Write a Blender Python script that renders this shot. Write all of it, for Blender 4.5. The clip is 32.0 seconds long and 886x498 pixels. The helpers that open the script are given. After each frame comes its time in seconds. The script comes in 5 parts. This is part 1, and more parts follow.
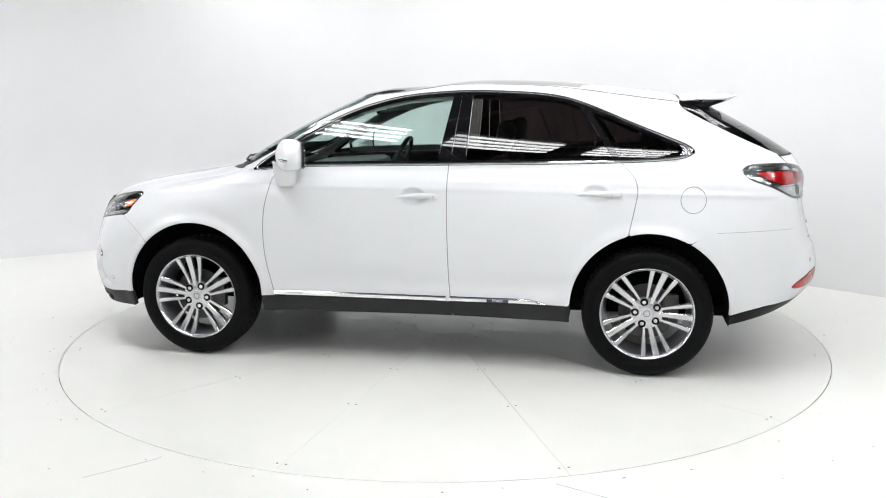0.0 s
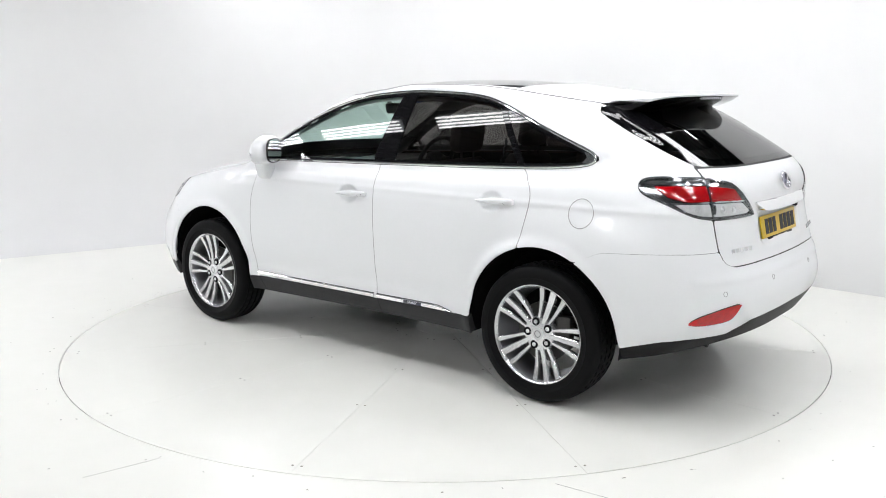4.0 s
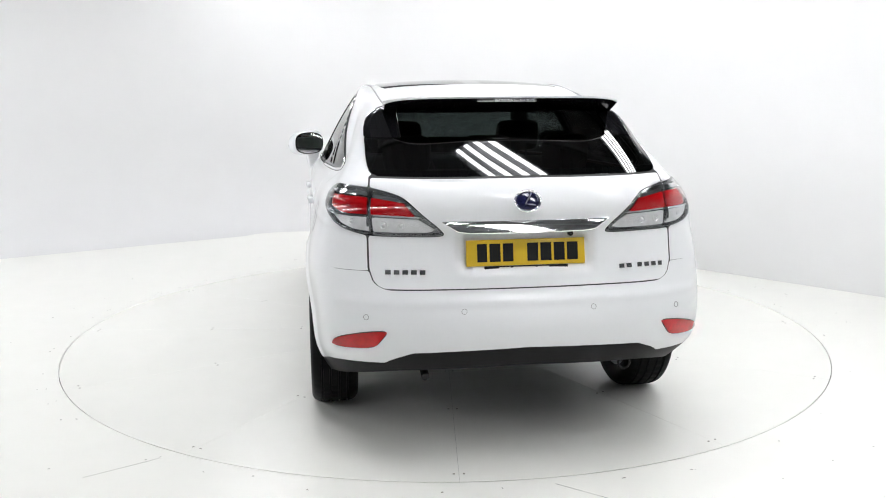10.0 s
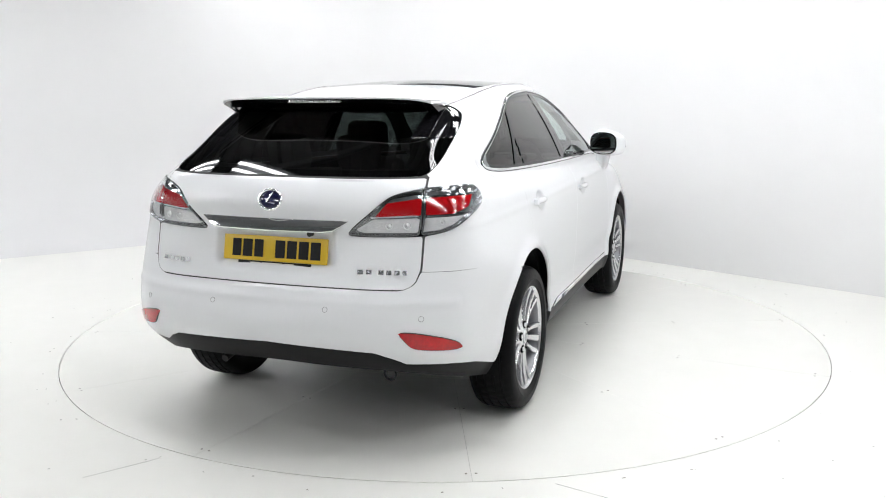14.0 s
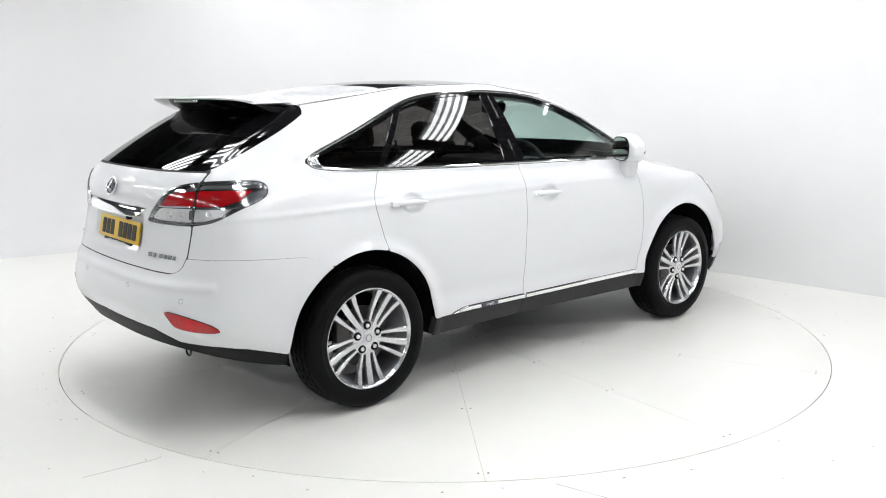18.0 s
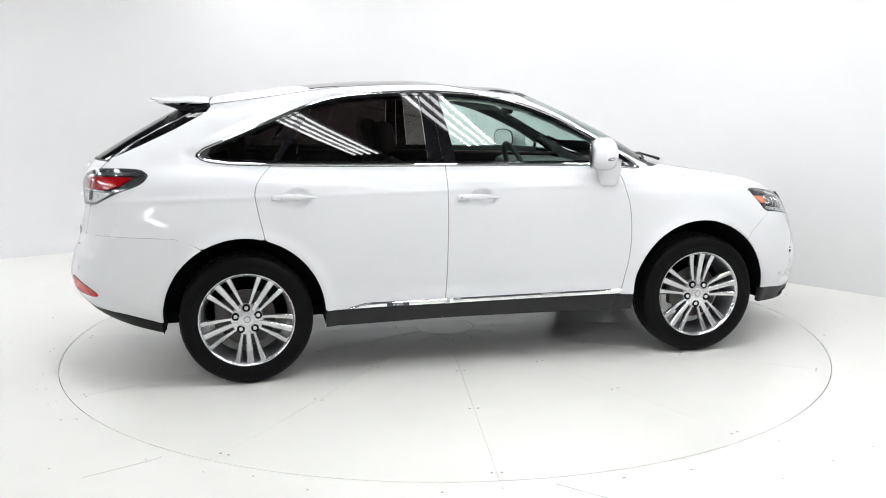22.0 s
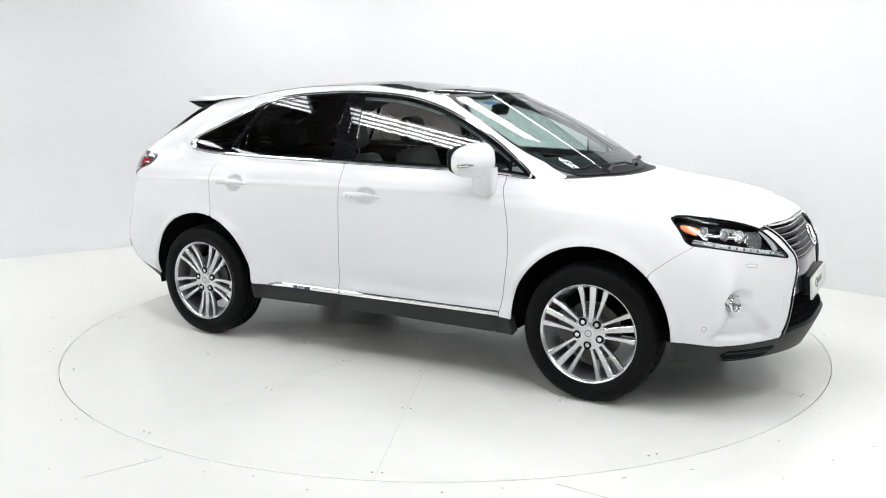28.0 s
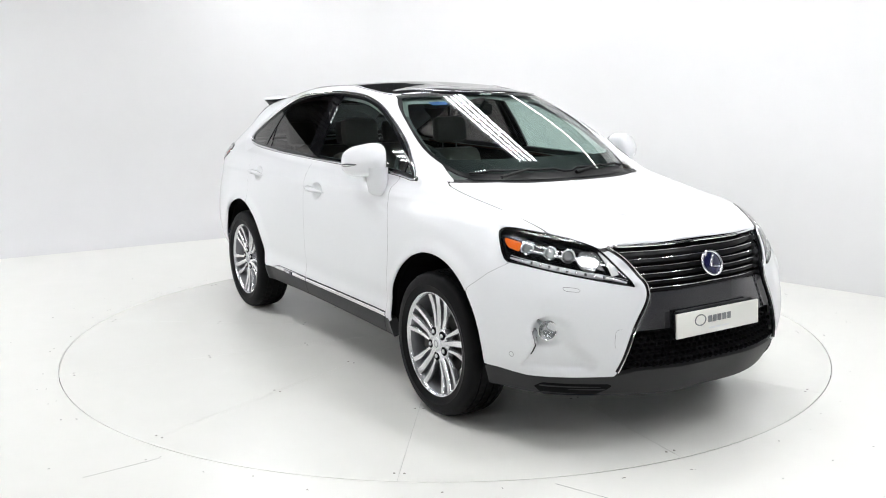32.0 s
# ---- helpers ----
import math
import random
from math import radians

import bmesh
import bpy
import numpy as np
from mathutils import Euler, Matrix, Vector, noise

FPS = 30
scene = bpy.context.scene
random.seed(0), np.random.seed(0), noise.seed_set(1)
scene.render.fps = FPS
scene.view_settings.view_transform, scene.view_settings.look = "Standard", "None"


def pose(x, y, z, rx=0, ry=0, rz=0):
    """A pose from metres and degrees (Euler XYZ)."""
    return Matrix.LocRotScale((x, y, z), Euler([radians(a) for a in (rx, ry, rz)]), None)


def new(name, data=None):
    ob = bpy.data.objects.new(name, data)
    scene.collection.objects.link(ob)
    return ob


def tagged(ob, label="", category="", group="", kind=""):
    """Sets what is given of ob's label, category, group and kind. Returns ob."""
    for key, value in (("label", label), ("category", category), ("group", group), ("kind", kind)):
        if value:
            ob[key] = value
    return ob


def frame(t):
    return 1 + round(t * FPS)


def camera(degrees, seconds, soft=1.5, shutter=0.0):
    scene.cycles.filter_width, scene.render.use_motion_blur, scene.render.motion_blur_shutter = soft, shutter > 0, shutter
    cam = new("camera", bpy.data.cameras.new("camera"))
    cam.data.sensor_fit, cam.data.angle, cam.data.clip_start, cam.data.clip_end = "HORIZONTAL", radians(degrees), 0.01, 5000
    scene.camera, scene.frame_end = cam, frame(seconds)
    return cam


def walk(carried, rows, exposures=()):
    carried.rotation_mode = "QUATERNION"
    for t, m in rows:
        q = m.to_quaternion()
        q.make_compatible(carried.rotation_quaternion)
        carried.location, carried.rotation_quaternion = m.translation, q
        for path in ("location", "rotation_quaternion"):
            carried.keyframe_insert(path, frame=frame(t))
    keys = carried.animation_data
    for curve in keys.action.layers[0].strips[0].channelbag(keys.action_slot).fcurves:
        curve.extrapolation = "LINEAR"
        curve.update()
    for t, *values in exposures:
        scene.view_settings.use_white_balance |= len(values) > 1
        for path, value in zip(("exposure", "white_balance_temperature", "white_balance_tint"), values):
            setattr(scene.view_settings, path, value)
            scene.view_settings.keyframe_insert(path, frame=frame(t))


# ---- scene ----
# A white estate car turns on a flush turntable in a white photo studio; the camera stands still.
EYE = (0.0, -5.906, 1.6135)
CAM_POSE = pose(*EYE, 90 - 10.216, 0, 0.082) @ pose(0, 0, 0, 0, 0, -0.314)
cam = camera(53.96, 32.0, soft=1.0)
walk(cam, [(0.0, CAM_POSE), (32.0, CAM_POSE)], exposures=[(0.0, 0.44), (32.0, 0.44)])

CAR_X, CAR_Y = 0.0387, -0.0275      # the car's middle, seen from the turntable's axis


def heading(t):
    """The car's heading in degrees at t seconds."""
    s = (t - 16) / 16
    return 169.447 - 7.0995 * t + 0.601 * (s * s - 1) + 1.395 * (s ** 3 - s)


# ---- light ----
world = bpy.data.worlds.new("world")
scene.world = world
world.use_nodes = True
world.node_tree.nodes["Background"].inputs[0].default_value = (0.9, 0.95, 1.0, 1)
world.node_tree.nodes["Background"].inputs[1].default_value = 0.3

TUBE_GLOW = 16.5


# ---- materials ----
def material(name, color, rough=0.5, metal=0.0, coat=0.0, spec=0.5, emit=0.0, vary=0.0, scale=8.0, bump=0.0, bump_scale=60.0):
    m = bpy.data.materials.new(name)
    m.use_nodes = True
    nt = m.node_tree
    b = nt.nodes["Principled BSDF"]
    b.inputs["Base Color"].default_value = (*color, 1)
    b.inputs["Roughness"].default_value = rough
    b.inputs["Metallic"].default_value = metal
    b.inputs["Coat Weight"].default_value = coat
    b.inputs["Coat Roughness"].default_value = 0.04
    b.inputs["Specular IOR Level"].default_value = spec
    if emit:
        b.inputs["Emission Color"].default_value = (0.985, 0.985, 1.0, 1)
        b.inputs["Emission Strength"].default_value = emit
    tex = nt.nodes.new("ShaderNodeTexCoord")
    if vary:
        n1 = nt.nodes.new("ShaderNodeTexNoise")
        n1.inputs["Scale"].default_value = scale
        n1.inputs["Detail"].default_value = 6
        n2 = nt.nodes.new("ShaderNodeTexNoise")
        n2.inputs["Scale"].default_value = scale * 0.13
        nt.links.new(tex.outputs["Object"], n1.inputs["Vector"])
        nt.links.new(tex.outputs["Object"], n2.inputs["Vector"])
        add = nt.nodes.new("ShaderNodeMath")
        nt.links.new(n1.outputs["Fac"], add.inputs[0])
        nt.links.new(n2.outputs["Fac"], add.inputs[1])
        ramp = nt.nodes.new("ShaderNodeMapRange")
        ramp.inputs["From Min"].default_value = 0.6
        ramp.inputs["From Max"].default_value = 1.4
        ramp.inputs["To Min"].default_value = 1 - vary
        ramp.inputs["To Max"].default_value = 1 + vary
        nt.links.new(add.outputs[0], ramp.inputs["Value"])
        mul = nt.nodes.new("ShaderNodeVectorMath")
        mul.operation = "SCALE"
        mul.inputs[0].default_value = color
        nt.links.new(ramp.outputs[0], mul.inputs["Scale"])
        nt.links.new(mul.outputs[0], b.inputs["Base Color"])
        rr = nt.nodes.new("ShaderNodeMapRange")
        rr.inputs["To Min"].default_value = rough * (1 - vary)
        rr.inputs["To Max"].default_value = min(1, rough * (1 + vary))
        nt.links.new(n1.outputs["Fac"], rr.inputs["Value"])
        nt.links.new(rr.outputs[0], b.inputs["Roughness"])
    if bump:
        n3 = nt.nodes.new("ShaderNodeTexNoise")
        n3.inputs["Scale"].default_value = bump_scale
        nt.links.new(tex.outputs["Object"], n3.inputs["Vector"])
        bp = nt.nodes.new("ShaderNodeBump")
        bp.inputs["Strength"].default_value = bump
        bp.inputs["Distance"].default_value = 0.004
        nt.links.new(n3.outputs["Fac"], bp.inputs["Height"])
        nt.links.new(bp.outputs[0], b.inputs["Normal"])
    return m


def glass(name, tint, f0=0.075, rough=0.0):
    """Thin glazing: what lies behind shows through its tint, under a clear reflection."""
    m = bpy.data.materials.new(name)
    m.use_nodes = True
    nt = m.node_tree
    nt.nodes.clear()
    out = nt.nodes.new("ShaderNodeOutputMaterial")
    mix = nt.nodes.new("ShaderNodeMixShader")
    tr = nt.nodes.new("ShaderNodeBsdfTransparent")
    gl = nt.nodes.new("ShaderNodeBsdfGlossy")
    lw = nt.nodes.new("ShaderNodeLayerWeight")
    lw.inputs["Blend"].default_value = 0.5
    p5 = nt.nodes.new("ShaderNodeMath")
    p5.operation = "POWER"
    p5.inputs[1].default_value = 5.0
    fr = nt.nodes.new("ShaderNodeMapRange")
    fr.inputs["To Min"].default_value = f0
    fr.inputs["To Max"].default_value = 1.0
    nt.links.new(lw.outputs["Facing"], p5.inputs[0])
    nt.links.new(p5.outputs[0], fr.inputs["Value"])
    tr.inputs["Color"].default_value = (*tint, 1)
    gl.inputs["Roughness"].default_value = rough
    nt.links.new(fr.outputs[0], mix.inputs["Fac"])
    nt.links.new(tr.outputs[0], mix.inputs[1])
    nt.links.new(gl.outputs[0], mix.inputs[2])
    nt.links.new(mix.outputs[0], out.inputs["Surface"])
    return m


M_WALL = material("white_wall_paint", (0.72, 0.72, 0.724), 0.6, vary=0.015, scale=3, bump=0.05, bump_scale=25)
M_GREY = material("grey_bounce_wall", (0.42, 0.422, 0.42), 0.7, vary=0.06, scale=2)
M_FLOOR = material("white_floor_paint", (0.82, 0.82, 0.78), 0.28, vary=0.02, scale=5, bump=0.03, bump_scale=8)
M_DISC = material("white_turntable_paint", (0.82, 0.82, 0.78), 0.26, vary=0.02, scale=5, bump=0.03, bump_scale=8)
M_JOINT = material("painted_joint", (0.42, 0.42, 0.41), 0.7)
# near-black that stands in for the shade inside the hood and tailgate gaps
M_GAP = material("shadowed_gap", (0.06, 0.06, 0.062), 0.8, spec=0.1)
M_SEAM = material("dark_joint", (0.08, 0.075, 0.07), 0.8)
M_SCREW = material("worn_screw", (0.25, 0.24, 0.22), 0.5, 0.6)
M_CEIL = material("grey_steel_roof", (0.13, 0.135, 0.14), 0.55, vary=0.15, scale=2)
M_STEEL = material("grey_steel", (0.22, 0.23, 0.24), 0.5, 0.3, vary=0.1)
M_TUBE = material("glowing_tube", (1, 1, 1), 0.5, emit=TUBE_GLOW)
M_PAINT = material("pearl_white_paint", (0.755, 0.765, 0.78), 0.45, coat=0.6, spec=0.25, vary=0.008, scale=500)
M_CLAD = material("dark_grey_plastic", (0.015, 0.0153, 0.0165), 0.5, spec=0.35, vary=0.08, scale=60, bump=0.05, bump_scale=400)
M_BLACK = material("black_void", (0.006, 0.006, 0.007), 0.8, spec=0.1)
M_GLOSSBLACK = material("gloss_black", (0.006, 0.006, 0.007), 0.025, spec=0.3)
M_ROOFGLASS = material("black_roof_glass", (0.004, 0.004, 0.005), 0.02, spec=0.6)
M_CHROME = material("chrome", (0.86, 0.87, 0.88), 0.07, 1.0)
M_SATIN = material("satin_chrome", (0.72, 0.73, 0.74), 0.38, 0.9)
M_TYRE = material("tyre_rubber", (0.0045, 0.0045, 0.005), 0.5, spec=0.09, vary=0.2, scale=30, bump=0.1, bump_scale=120)
M_ALLOY = material("silver_alloy", (0.64, 0.645, 0.66), 0.24, 0.85, coat=0.3)
# darker alloy: the barrel's shade put into the colour; also the cap mark
M_ALLOY_D = material("shade_and_mark_alloy", (0.24, 0.245, 0.26), 0.35, 0.7)
M_DISCB = material("brake_steel", (0.07, 0.068, 0.065), 0.45, 0.8, vary=0.15, scale=40)
M_GLASS = glass("clear_green_glass", (0.74, 0.85, 0.815))
M_SCREEN = glass("windscreen_glass", (0.66, 0.78, 0.745))
M_TINT = glass("privacy_glass", (0.12, 0.10, 0.10), 0.045)
M_REARGLASS = glass("rear_privacy_glass", (0.045, 0.05, 0.05), 0.06)
M_LENS = glass("clear_lens", (0.97, 0.975, 0.98), 0.045)
M_RED = material("red_lens", (0.42, 0.003, 0.006), 0.12, spec=0.4, coat=0.5)
M_AMBER = material("amber_lens", (0.80, 0.14, 0.01), 0.2, coat=1.0)
M_REFL = material("lamp_reflector", (0.88, 0.885, 0.89), 0.22, 0.45, vary=.10, scale=60, bump=.5, bump_scale=110)
M_BOWL = material("lamp_bowl", (0.50, 0.51, 0.52), 0.18, 0.9, vary=.15, scale=50, bump=.4, bump_scale=60)
M_SMOKE = material("smoked_chrome", (0.30, 0.31, 0.32), 0.16, 0.9)
M_TRIM = material("dark_interior", (0.03, 0.031, 0.033), 0.55, bump=0.1, bump_scale=300)
M_LIP = material("black_plastic_lip", (0.006, 0.006, 0.0065), 0.5, spec=0.18, vary=0.08, scale=60)
M_DRED = material("deep_red_reflector", (0.46, 0.003, 0.006), 0.15, coat=0.2, vary=0.3, scale=60)
M_YELLOW = material("yellow_plate", (0.66, 0.44, 0.025), 0.35)
M_WPLATE = material("white_plate", (0.74, 0.74, 0.70), 0.35)
M_INK = material("black_ink", (0.009, 0.009, 0.010), 0.45, spec=0.25)
M_SLAT = material("black_slat", (0.006, 0.006, 0.007), 0.3, spec=0.15)
M_SEAL = material("grey_rubber_seal", (0.28, 0.28, 0.285), 0.7)
M_PIANO = material("black_trim", (0.005, 0.005, 0.006), 0.04, spec=0.4)
M_BLUE = material("blue_badge", (0.010, 0.012, 0.06), 0.12, coat=1.0)


# ---- small tools ----
def obj(name, verts, faces, mat, parent=None, label="", smooth=False, normals=None):
    me = bpy.data.meshes.new(name)
    me.from_pydata([tuple(map(float, v)) for v in verts], [], faces)
    me.materials.append(mat)
    if smooth:
        me.polygons.foreach_set("use_smooth", [True] * len(me.polygons))
    if normals is not None:
        me.normals_split_custom_set_from_vertices([tuple(map(float, n)) for n in normals])
    me.update()
    ob = new(name, me)
    ob.parent = parent
    if label:
        ob["label"] = label
    return ob


def part(name, bm, mat, parent=None, label="", smooth=True):
    """Links a bmesh as one mesh object under a thing or a part."""
    me = bpy.data.meshes.new(name)
    bmesh.ops.recalc_face_normals(bm, faces=bm.faces)
    bm.to_mesh(me)
    bm.free()
    me.materials.append(mat)
    if smooth:
        me.polygons.foreach_set("use_smooth", [True] * len(me.polygons))
        me.set_sharp_from_angle(angle=radians(38))
    ob = new(name, me)
    ob.parent = parent
    if label:
        ob["label"] = label
    return ob


def box(bm, cx, cy, cz, sx, sy, sz, bevel=0.0, m=None):
    r = bmesh.ops.create_cube(bm, size=1.0)
    vs = r["verts"]
    bmesh.ops.scale(bm, vec=(sx, sy, sz), verts=vs)
    if bevel:
        es = list({e for v in vs for e in v.link_edges})
        rr = bmesh.ops.bevel(bm, geom=es, offset=bevel, segments=2, affect="EDGES", profile=0.5)
        vs = list({v for f in rr["faces"] for v in f.verts} | {v for v in vs if v.is_valid})
    bmesh.ops.transform(bm, matrix=(m or Matrix.Identity(4)) @ Matrix.Translation((cx, cy, cz)), verts=vs)
    return vs


def lathe(profile, n=48, axis="y"):
    """A solid of revolution from (radius, along-axis) pairs."""
    bm = bmesh.new()
    rings = []
    for r, a in profile:
        ring = []
        for i in range(n):
            t = 2 * math.pi * i / n
            p = (r * math.cos(t), a, r * math.sin(t)) if axis == "y" else (r * math.cos(t), r * math.sin(t), a)
            ring.append(bm.verts.new(p))
        rings.append(ring)
    for a, b in zip(rings, rings[1:]):
        for i in range(n):
            bm.faces.new((a[i], a[(i + 1) % n], b[(i + 1) % n], b[i]))
    return bm


def prism(points, y0, y1, bevel=0.0, axis="y"):
    """An outline in two coordinates, given depth along the third."""
    bm = bmesh.new()
    if axis == "y":
        f = lambda p, d: (p[0], d, p[1])
    elif axis == "x":
        f = lambda p, d: (d, p[0], p[1])
    else:
        f = lambda p, d: (p[0], p[1], d)
    a = [bm.verts.new(f(p, y0)) for p in points]
    b = [bm.verts.new(f(p, y1)) for p in points]
    n = len(points)
    bm.faces.new(a)
    bm.faces.new(b[::-1])
    for i in range(n):
        bm.faces.new((a[i], b[i], b[(i + 1) % n], a[(i + 1) % n]))
    if bevel:
        bmesh.ops.bevel(bm, geom=list(bm.edges), offset=bevel, segments=2, affect="EDGES", profile=0.5)
    return bm


def tube(points, radius, n=8, closed=False):
    """A round rod through points."""
    bm = bmesh.new()
    P = [Vector(p) for p in points]
    rings = []
    for i, p in enumerate(P):
        a = P[i - 1] if (i or closed) else P[0]
        b = P[(i + 1) % len(P)] if (i < len(P) - 1 or closed) else P[-1]
        d = (b - a).normalized()
        u = d.cross(Vector((0.13, 0.2, 1))).normalized()
        w = d.cross(u)
        r = radius[i] if isinstance(radius, (list, tuple)) else radius
        rings.append([bm.verts.new(p + (u * math.cos(t) + w * math.sin(t)) * r) for t in [2 * math.pi * k / n for k in range(n)]])
    m = len(rings)
    for i in range(m if closed else m - 1):
        a, b = rings[i], rings[(i + 1) % m]
        for k in range(n):
            bm.faces.new((a[k], a[(k + 1) % n], b[(k + 1) % n], b[k]))
    if not closed:
        bm.faces.new(rings[0][::-1])
        bm.faces.new(rings[-1])
    return bm


def spline(points, per=8, closed=False):
    """A smooth curve through points of any dimension."""
    P = np.array(points, float)
    n = len(P)
    out = []
    for i in range(n if closed else n - 1):
        if closed:
            p0, p1, p2, p3 = P[i - 1], P[i], P[(i + 1) % n], P[(i + 2) % n]
        else:
            p1, p2 = P[i], P[i + 1]
            p0 = P[i - 1] if i else 2 * p1 - p2
            p3 = P[i + 2] if i + 2 < n else 2 * p2 - p1
        for k in range(per):
            t = k / per
            out.append(0.5 * (2 * p1 + (p2 - p0) * t + (2 * p0 - 5 * p1 + 4 * p2 - p3) * t * t + (3 * p1 - p0 - 3 * p2 + p3) * t ** 3))
    if not closed:
        out.append(P[-1])
    return np.array(out)


# ---- the car's skin: eleven long curves from the sill to the roof's spine, fifteen stations each ----
# stations: nose centre, round the front corner, along the side, round the rear corner, tail centre
def net_rows():
    bottom = [(2.31, 0, .27), (2.29, .30, .27), (2.17, .58, .275), (2.0, .79, .28), (1.80, .88, .29), (1.37, .90, .30), (.90, .89, .30), (-.22, .89, .31),
              (-.95, .89, .30), (-1.40, .88, .30), (-1.80, .84, .30), (-2.06, .74, .36), (-2.22, .58, .41), (-2.30, .30, .43), (-2.32, 0, .44)]
    clad = [(2.375, 0, .40), (2.355, .30, .40), (2.23, .60, .40), (2.06, .81, .40), (1.83, .91, .40), (1.37, .94, .40), (.90, .925, .40), (-.22, .925, .40),
            (-.95, .925, .40), (-1.40, .93, .40), (-1.84, .895, .42), (-2.15, .825, .47), (-2.30, .61, .51), (-2.355, .30, .52), (-2.37, 0, .52)]
    low = [(2.355, 0, .58), (2.335, .30, .58), (2.235, .60, .58), (2.06, .82, .59), (1.84, .915, .60), (1.37, .945, .60), (.90, .935, .60), (-.22, .925, .60),
           (-.95, .925, .60), (-1.40, .945, .60), (-1.86, .905, .61), (-2.175, .845, .62), (-2.32, .61, .63), (-2.37, .30, .64), (-2.385, 0, .64)]
    mid = [(2.33, 0, .78), (2.31, .30, .78), (2.20, .56, .79), (2.03, .77, .80), (1.84, .885, .81), (1.37, .93, .83), (.90, .93, .80), (-.22, .93, .80),
           (-.95, .93, .80), (-1.40, .935, .83), (-1.86, .922, .82), (-2.14, .835, .82), (-2.265, .60, .81), (-2.312, .30, .80), (-2.322, 0, .80)]
    shoulder = [(2.225, 0, .955), (2.21, .30, .95), (2.13, .52, .93), (2.0, .68, .94), (1.80, .80, .985), (1.37, .895, 1.0), (.90, .915, 1.0), (-.22, .925, 1.0),
                (-.95, .92, 1.0), (-1.40, .90, 1.02), (-1.84, .882, 1.0), (-2.10, .82, 1.0), (-2.22, .60, 1.0), (-2.265, .30, 1.0), (-2.275, 0, 1.0)]
    deck = [(1.85, 0, 1.055), (1.85, .30, 1.055), (1.83, .52, 1.04), (1.74, .66, 1.035), (1.60, .745, 1.045), (1.30, .82, 1.08), (.92, .88, 1.09), (-.22, .90, 1.11),
            (-.95, .885, 1.12), (-1.40, .865, 1.14), (-1.82, .848, 1.14), (-2.07, .80, 1.14), (-2.205, .60, 1.14), (-2.275, .30, 1.14), (-2.29, 0, 1.14)]
    belt = [(1.34, 0, 1.145), (1.31, .30, 1.145), (1.22, .52, 1.15), (1.12, .65, 1.15), (1.05, .73, 1.155), (1.02, .785, 1.16), (.93, .82, 1.165), (-.22, .835, 1.20),
            (-.95, .815, 1.215), (-1.40, .79, 1.235), (-1.72, .77, 1.24), (-1.99, .745, 1.24), (-2.13, .60, 1.25), (-2.205, .30, 1.25), (-2.22, 0, 1.25)]
    pane = [(.90, 0, 1.40), (.88, .30, 1.395), (.82, .49, 1.385), (.76, .585, 1.38), (.72, .635, 1.385), (.68, .665, 1.385), (.60, .70, 1.37), (-.22, .745, 1.42),
            (-.92, .73, 1.41), (-1.30, .705, 1.40), (-1.58, .705, 1.38), (-1.77, .675, 1.38), (-1.88, .575, 1.39), (-1.94, .30, 1.40), (-1.95, 0, 1.40)]
    rail = [(.42, 0, 1.615), (.41, .30, 1.61), (.37, .46, 1.60), (.33, .53, 1.59), (.30, .565, 1.585), (.26, .59, 1.58), (.12, .62, 1.585), (-.25, .64, 1.635),
            (-.88, .63, 1.615), (-1.22, .62, 1.57), (-1.45, .615, 1.545), (-1.60, .60, 1.53), (-1.68, .53, 1.53), (-1.73, .30, 1.535), (-1.74, 0, 1.535)]
    crown = [(.25, 0, 1.645), (.24, .25, 1.645), (.20, .36, 1.64), (.15, .42, 1.635), (.10, .45, 1.63), (.02, .48, 1.635), (-.08, .50, 1.65), (-.35, .51, 1.67),
             (-.85, .50, 1.65), (-1.15, .48, 1.615), (-1.33, .46, 1.59), (-1.45, .43, 1.58), (-1.52, .38, 1.575), (-1.56, .20, 1.58), (-1.57, 0, 1.58)]
    spine_x = [.12, .11, .08, .04, .0, -.06, -.15, -.42, -.80, -1.02, -1.15, -1.24, -1.30, -1.34, -1.35]
    spine = [(x, 0, 1.70 - 0.16 * max(0, x + .45) ** 2 - 0.085 * max(0, -.45 - x) ** 2) for x in spine_x]
    return np.array([bottom, clad, low, mid, shoulder, deck, belt, pane, rail, crown, spine])


def hermite(P, knots, counts):
    """Smooth curves through P[k] at uneven knots; P has one ghost point at each end. Returns points and station numbers."""
    K = np.asarray(knots, float)
    out, where = [], []
    n = len(P) - 2
    T = []
    for i in range(1, n + 1):
        h0, h1 = K[i] - K[i - 1], K[i + 1] - K[i]
        if np.ndim(h0):
            h0, h1 = h0[..., None], h1[..., None]
        d0, d1 = (P[i] - P[i - 1]) / h0, (P[i + 1] - P[i]) / h1
        T.append((h1 * d0 + h0 * d1) / (h0 + h1))
    for i in range(n - 1):
        h = K[i + 2] - K[i + 1]
        if np.ndim(h):
            h = h[..., None]
        m = counts[i]
        for k in range(m + (i == n - 2)):
            t = k / m
            out.append((2 * t ** 3 - 3 * t * t + 1) * P[i + 1] + (t ** 3 - 2 * t * t + t) * h * T[i] + (3 * t * t - 2 * t ** 3) * P[i + 2] + (t ** 3 - t * t) * h * T[i + 1])
            where.append(i + t)
    return np.array(out), np.array(where)


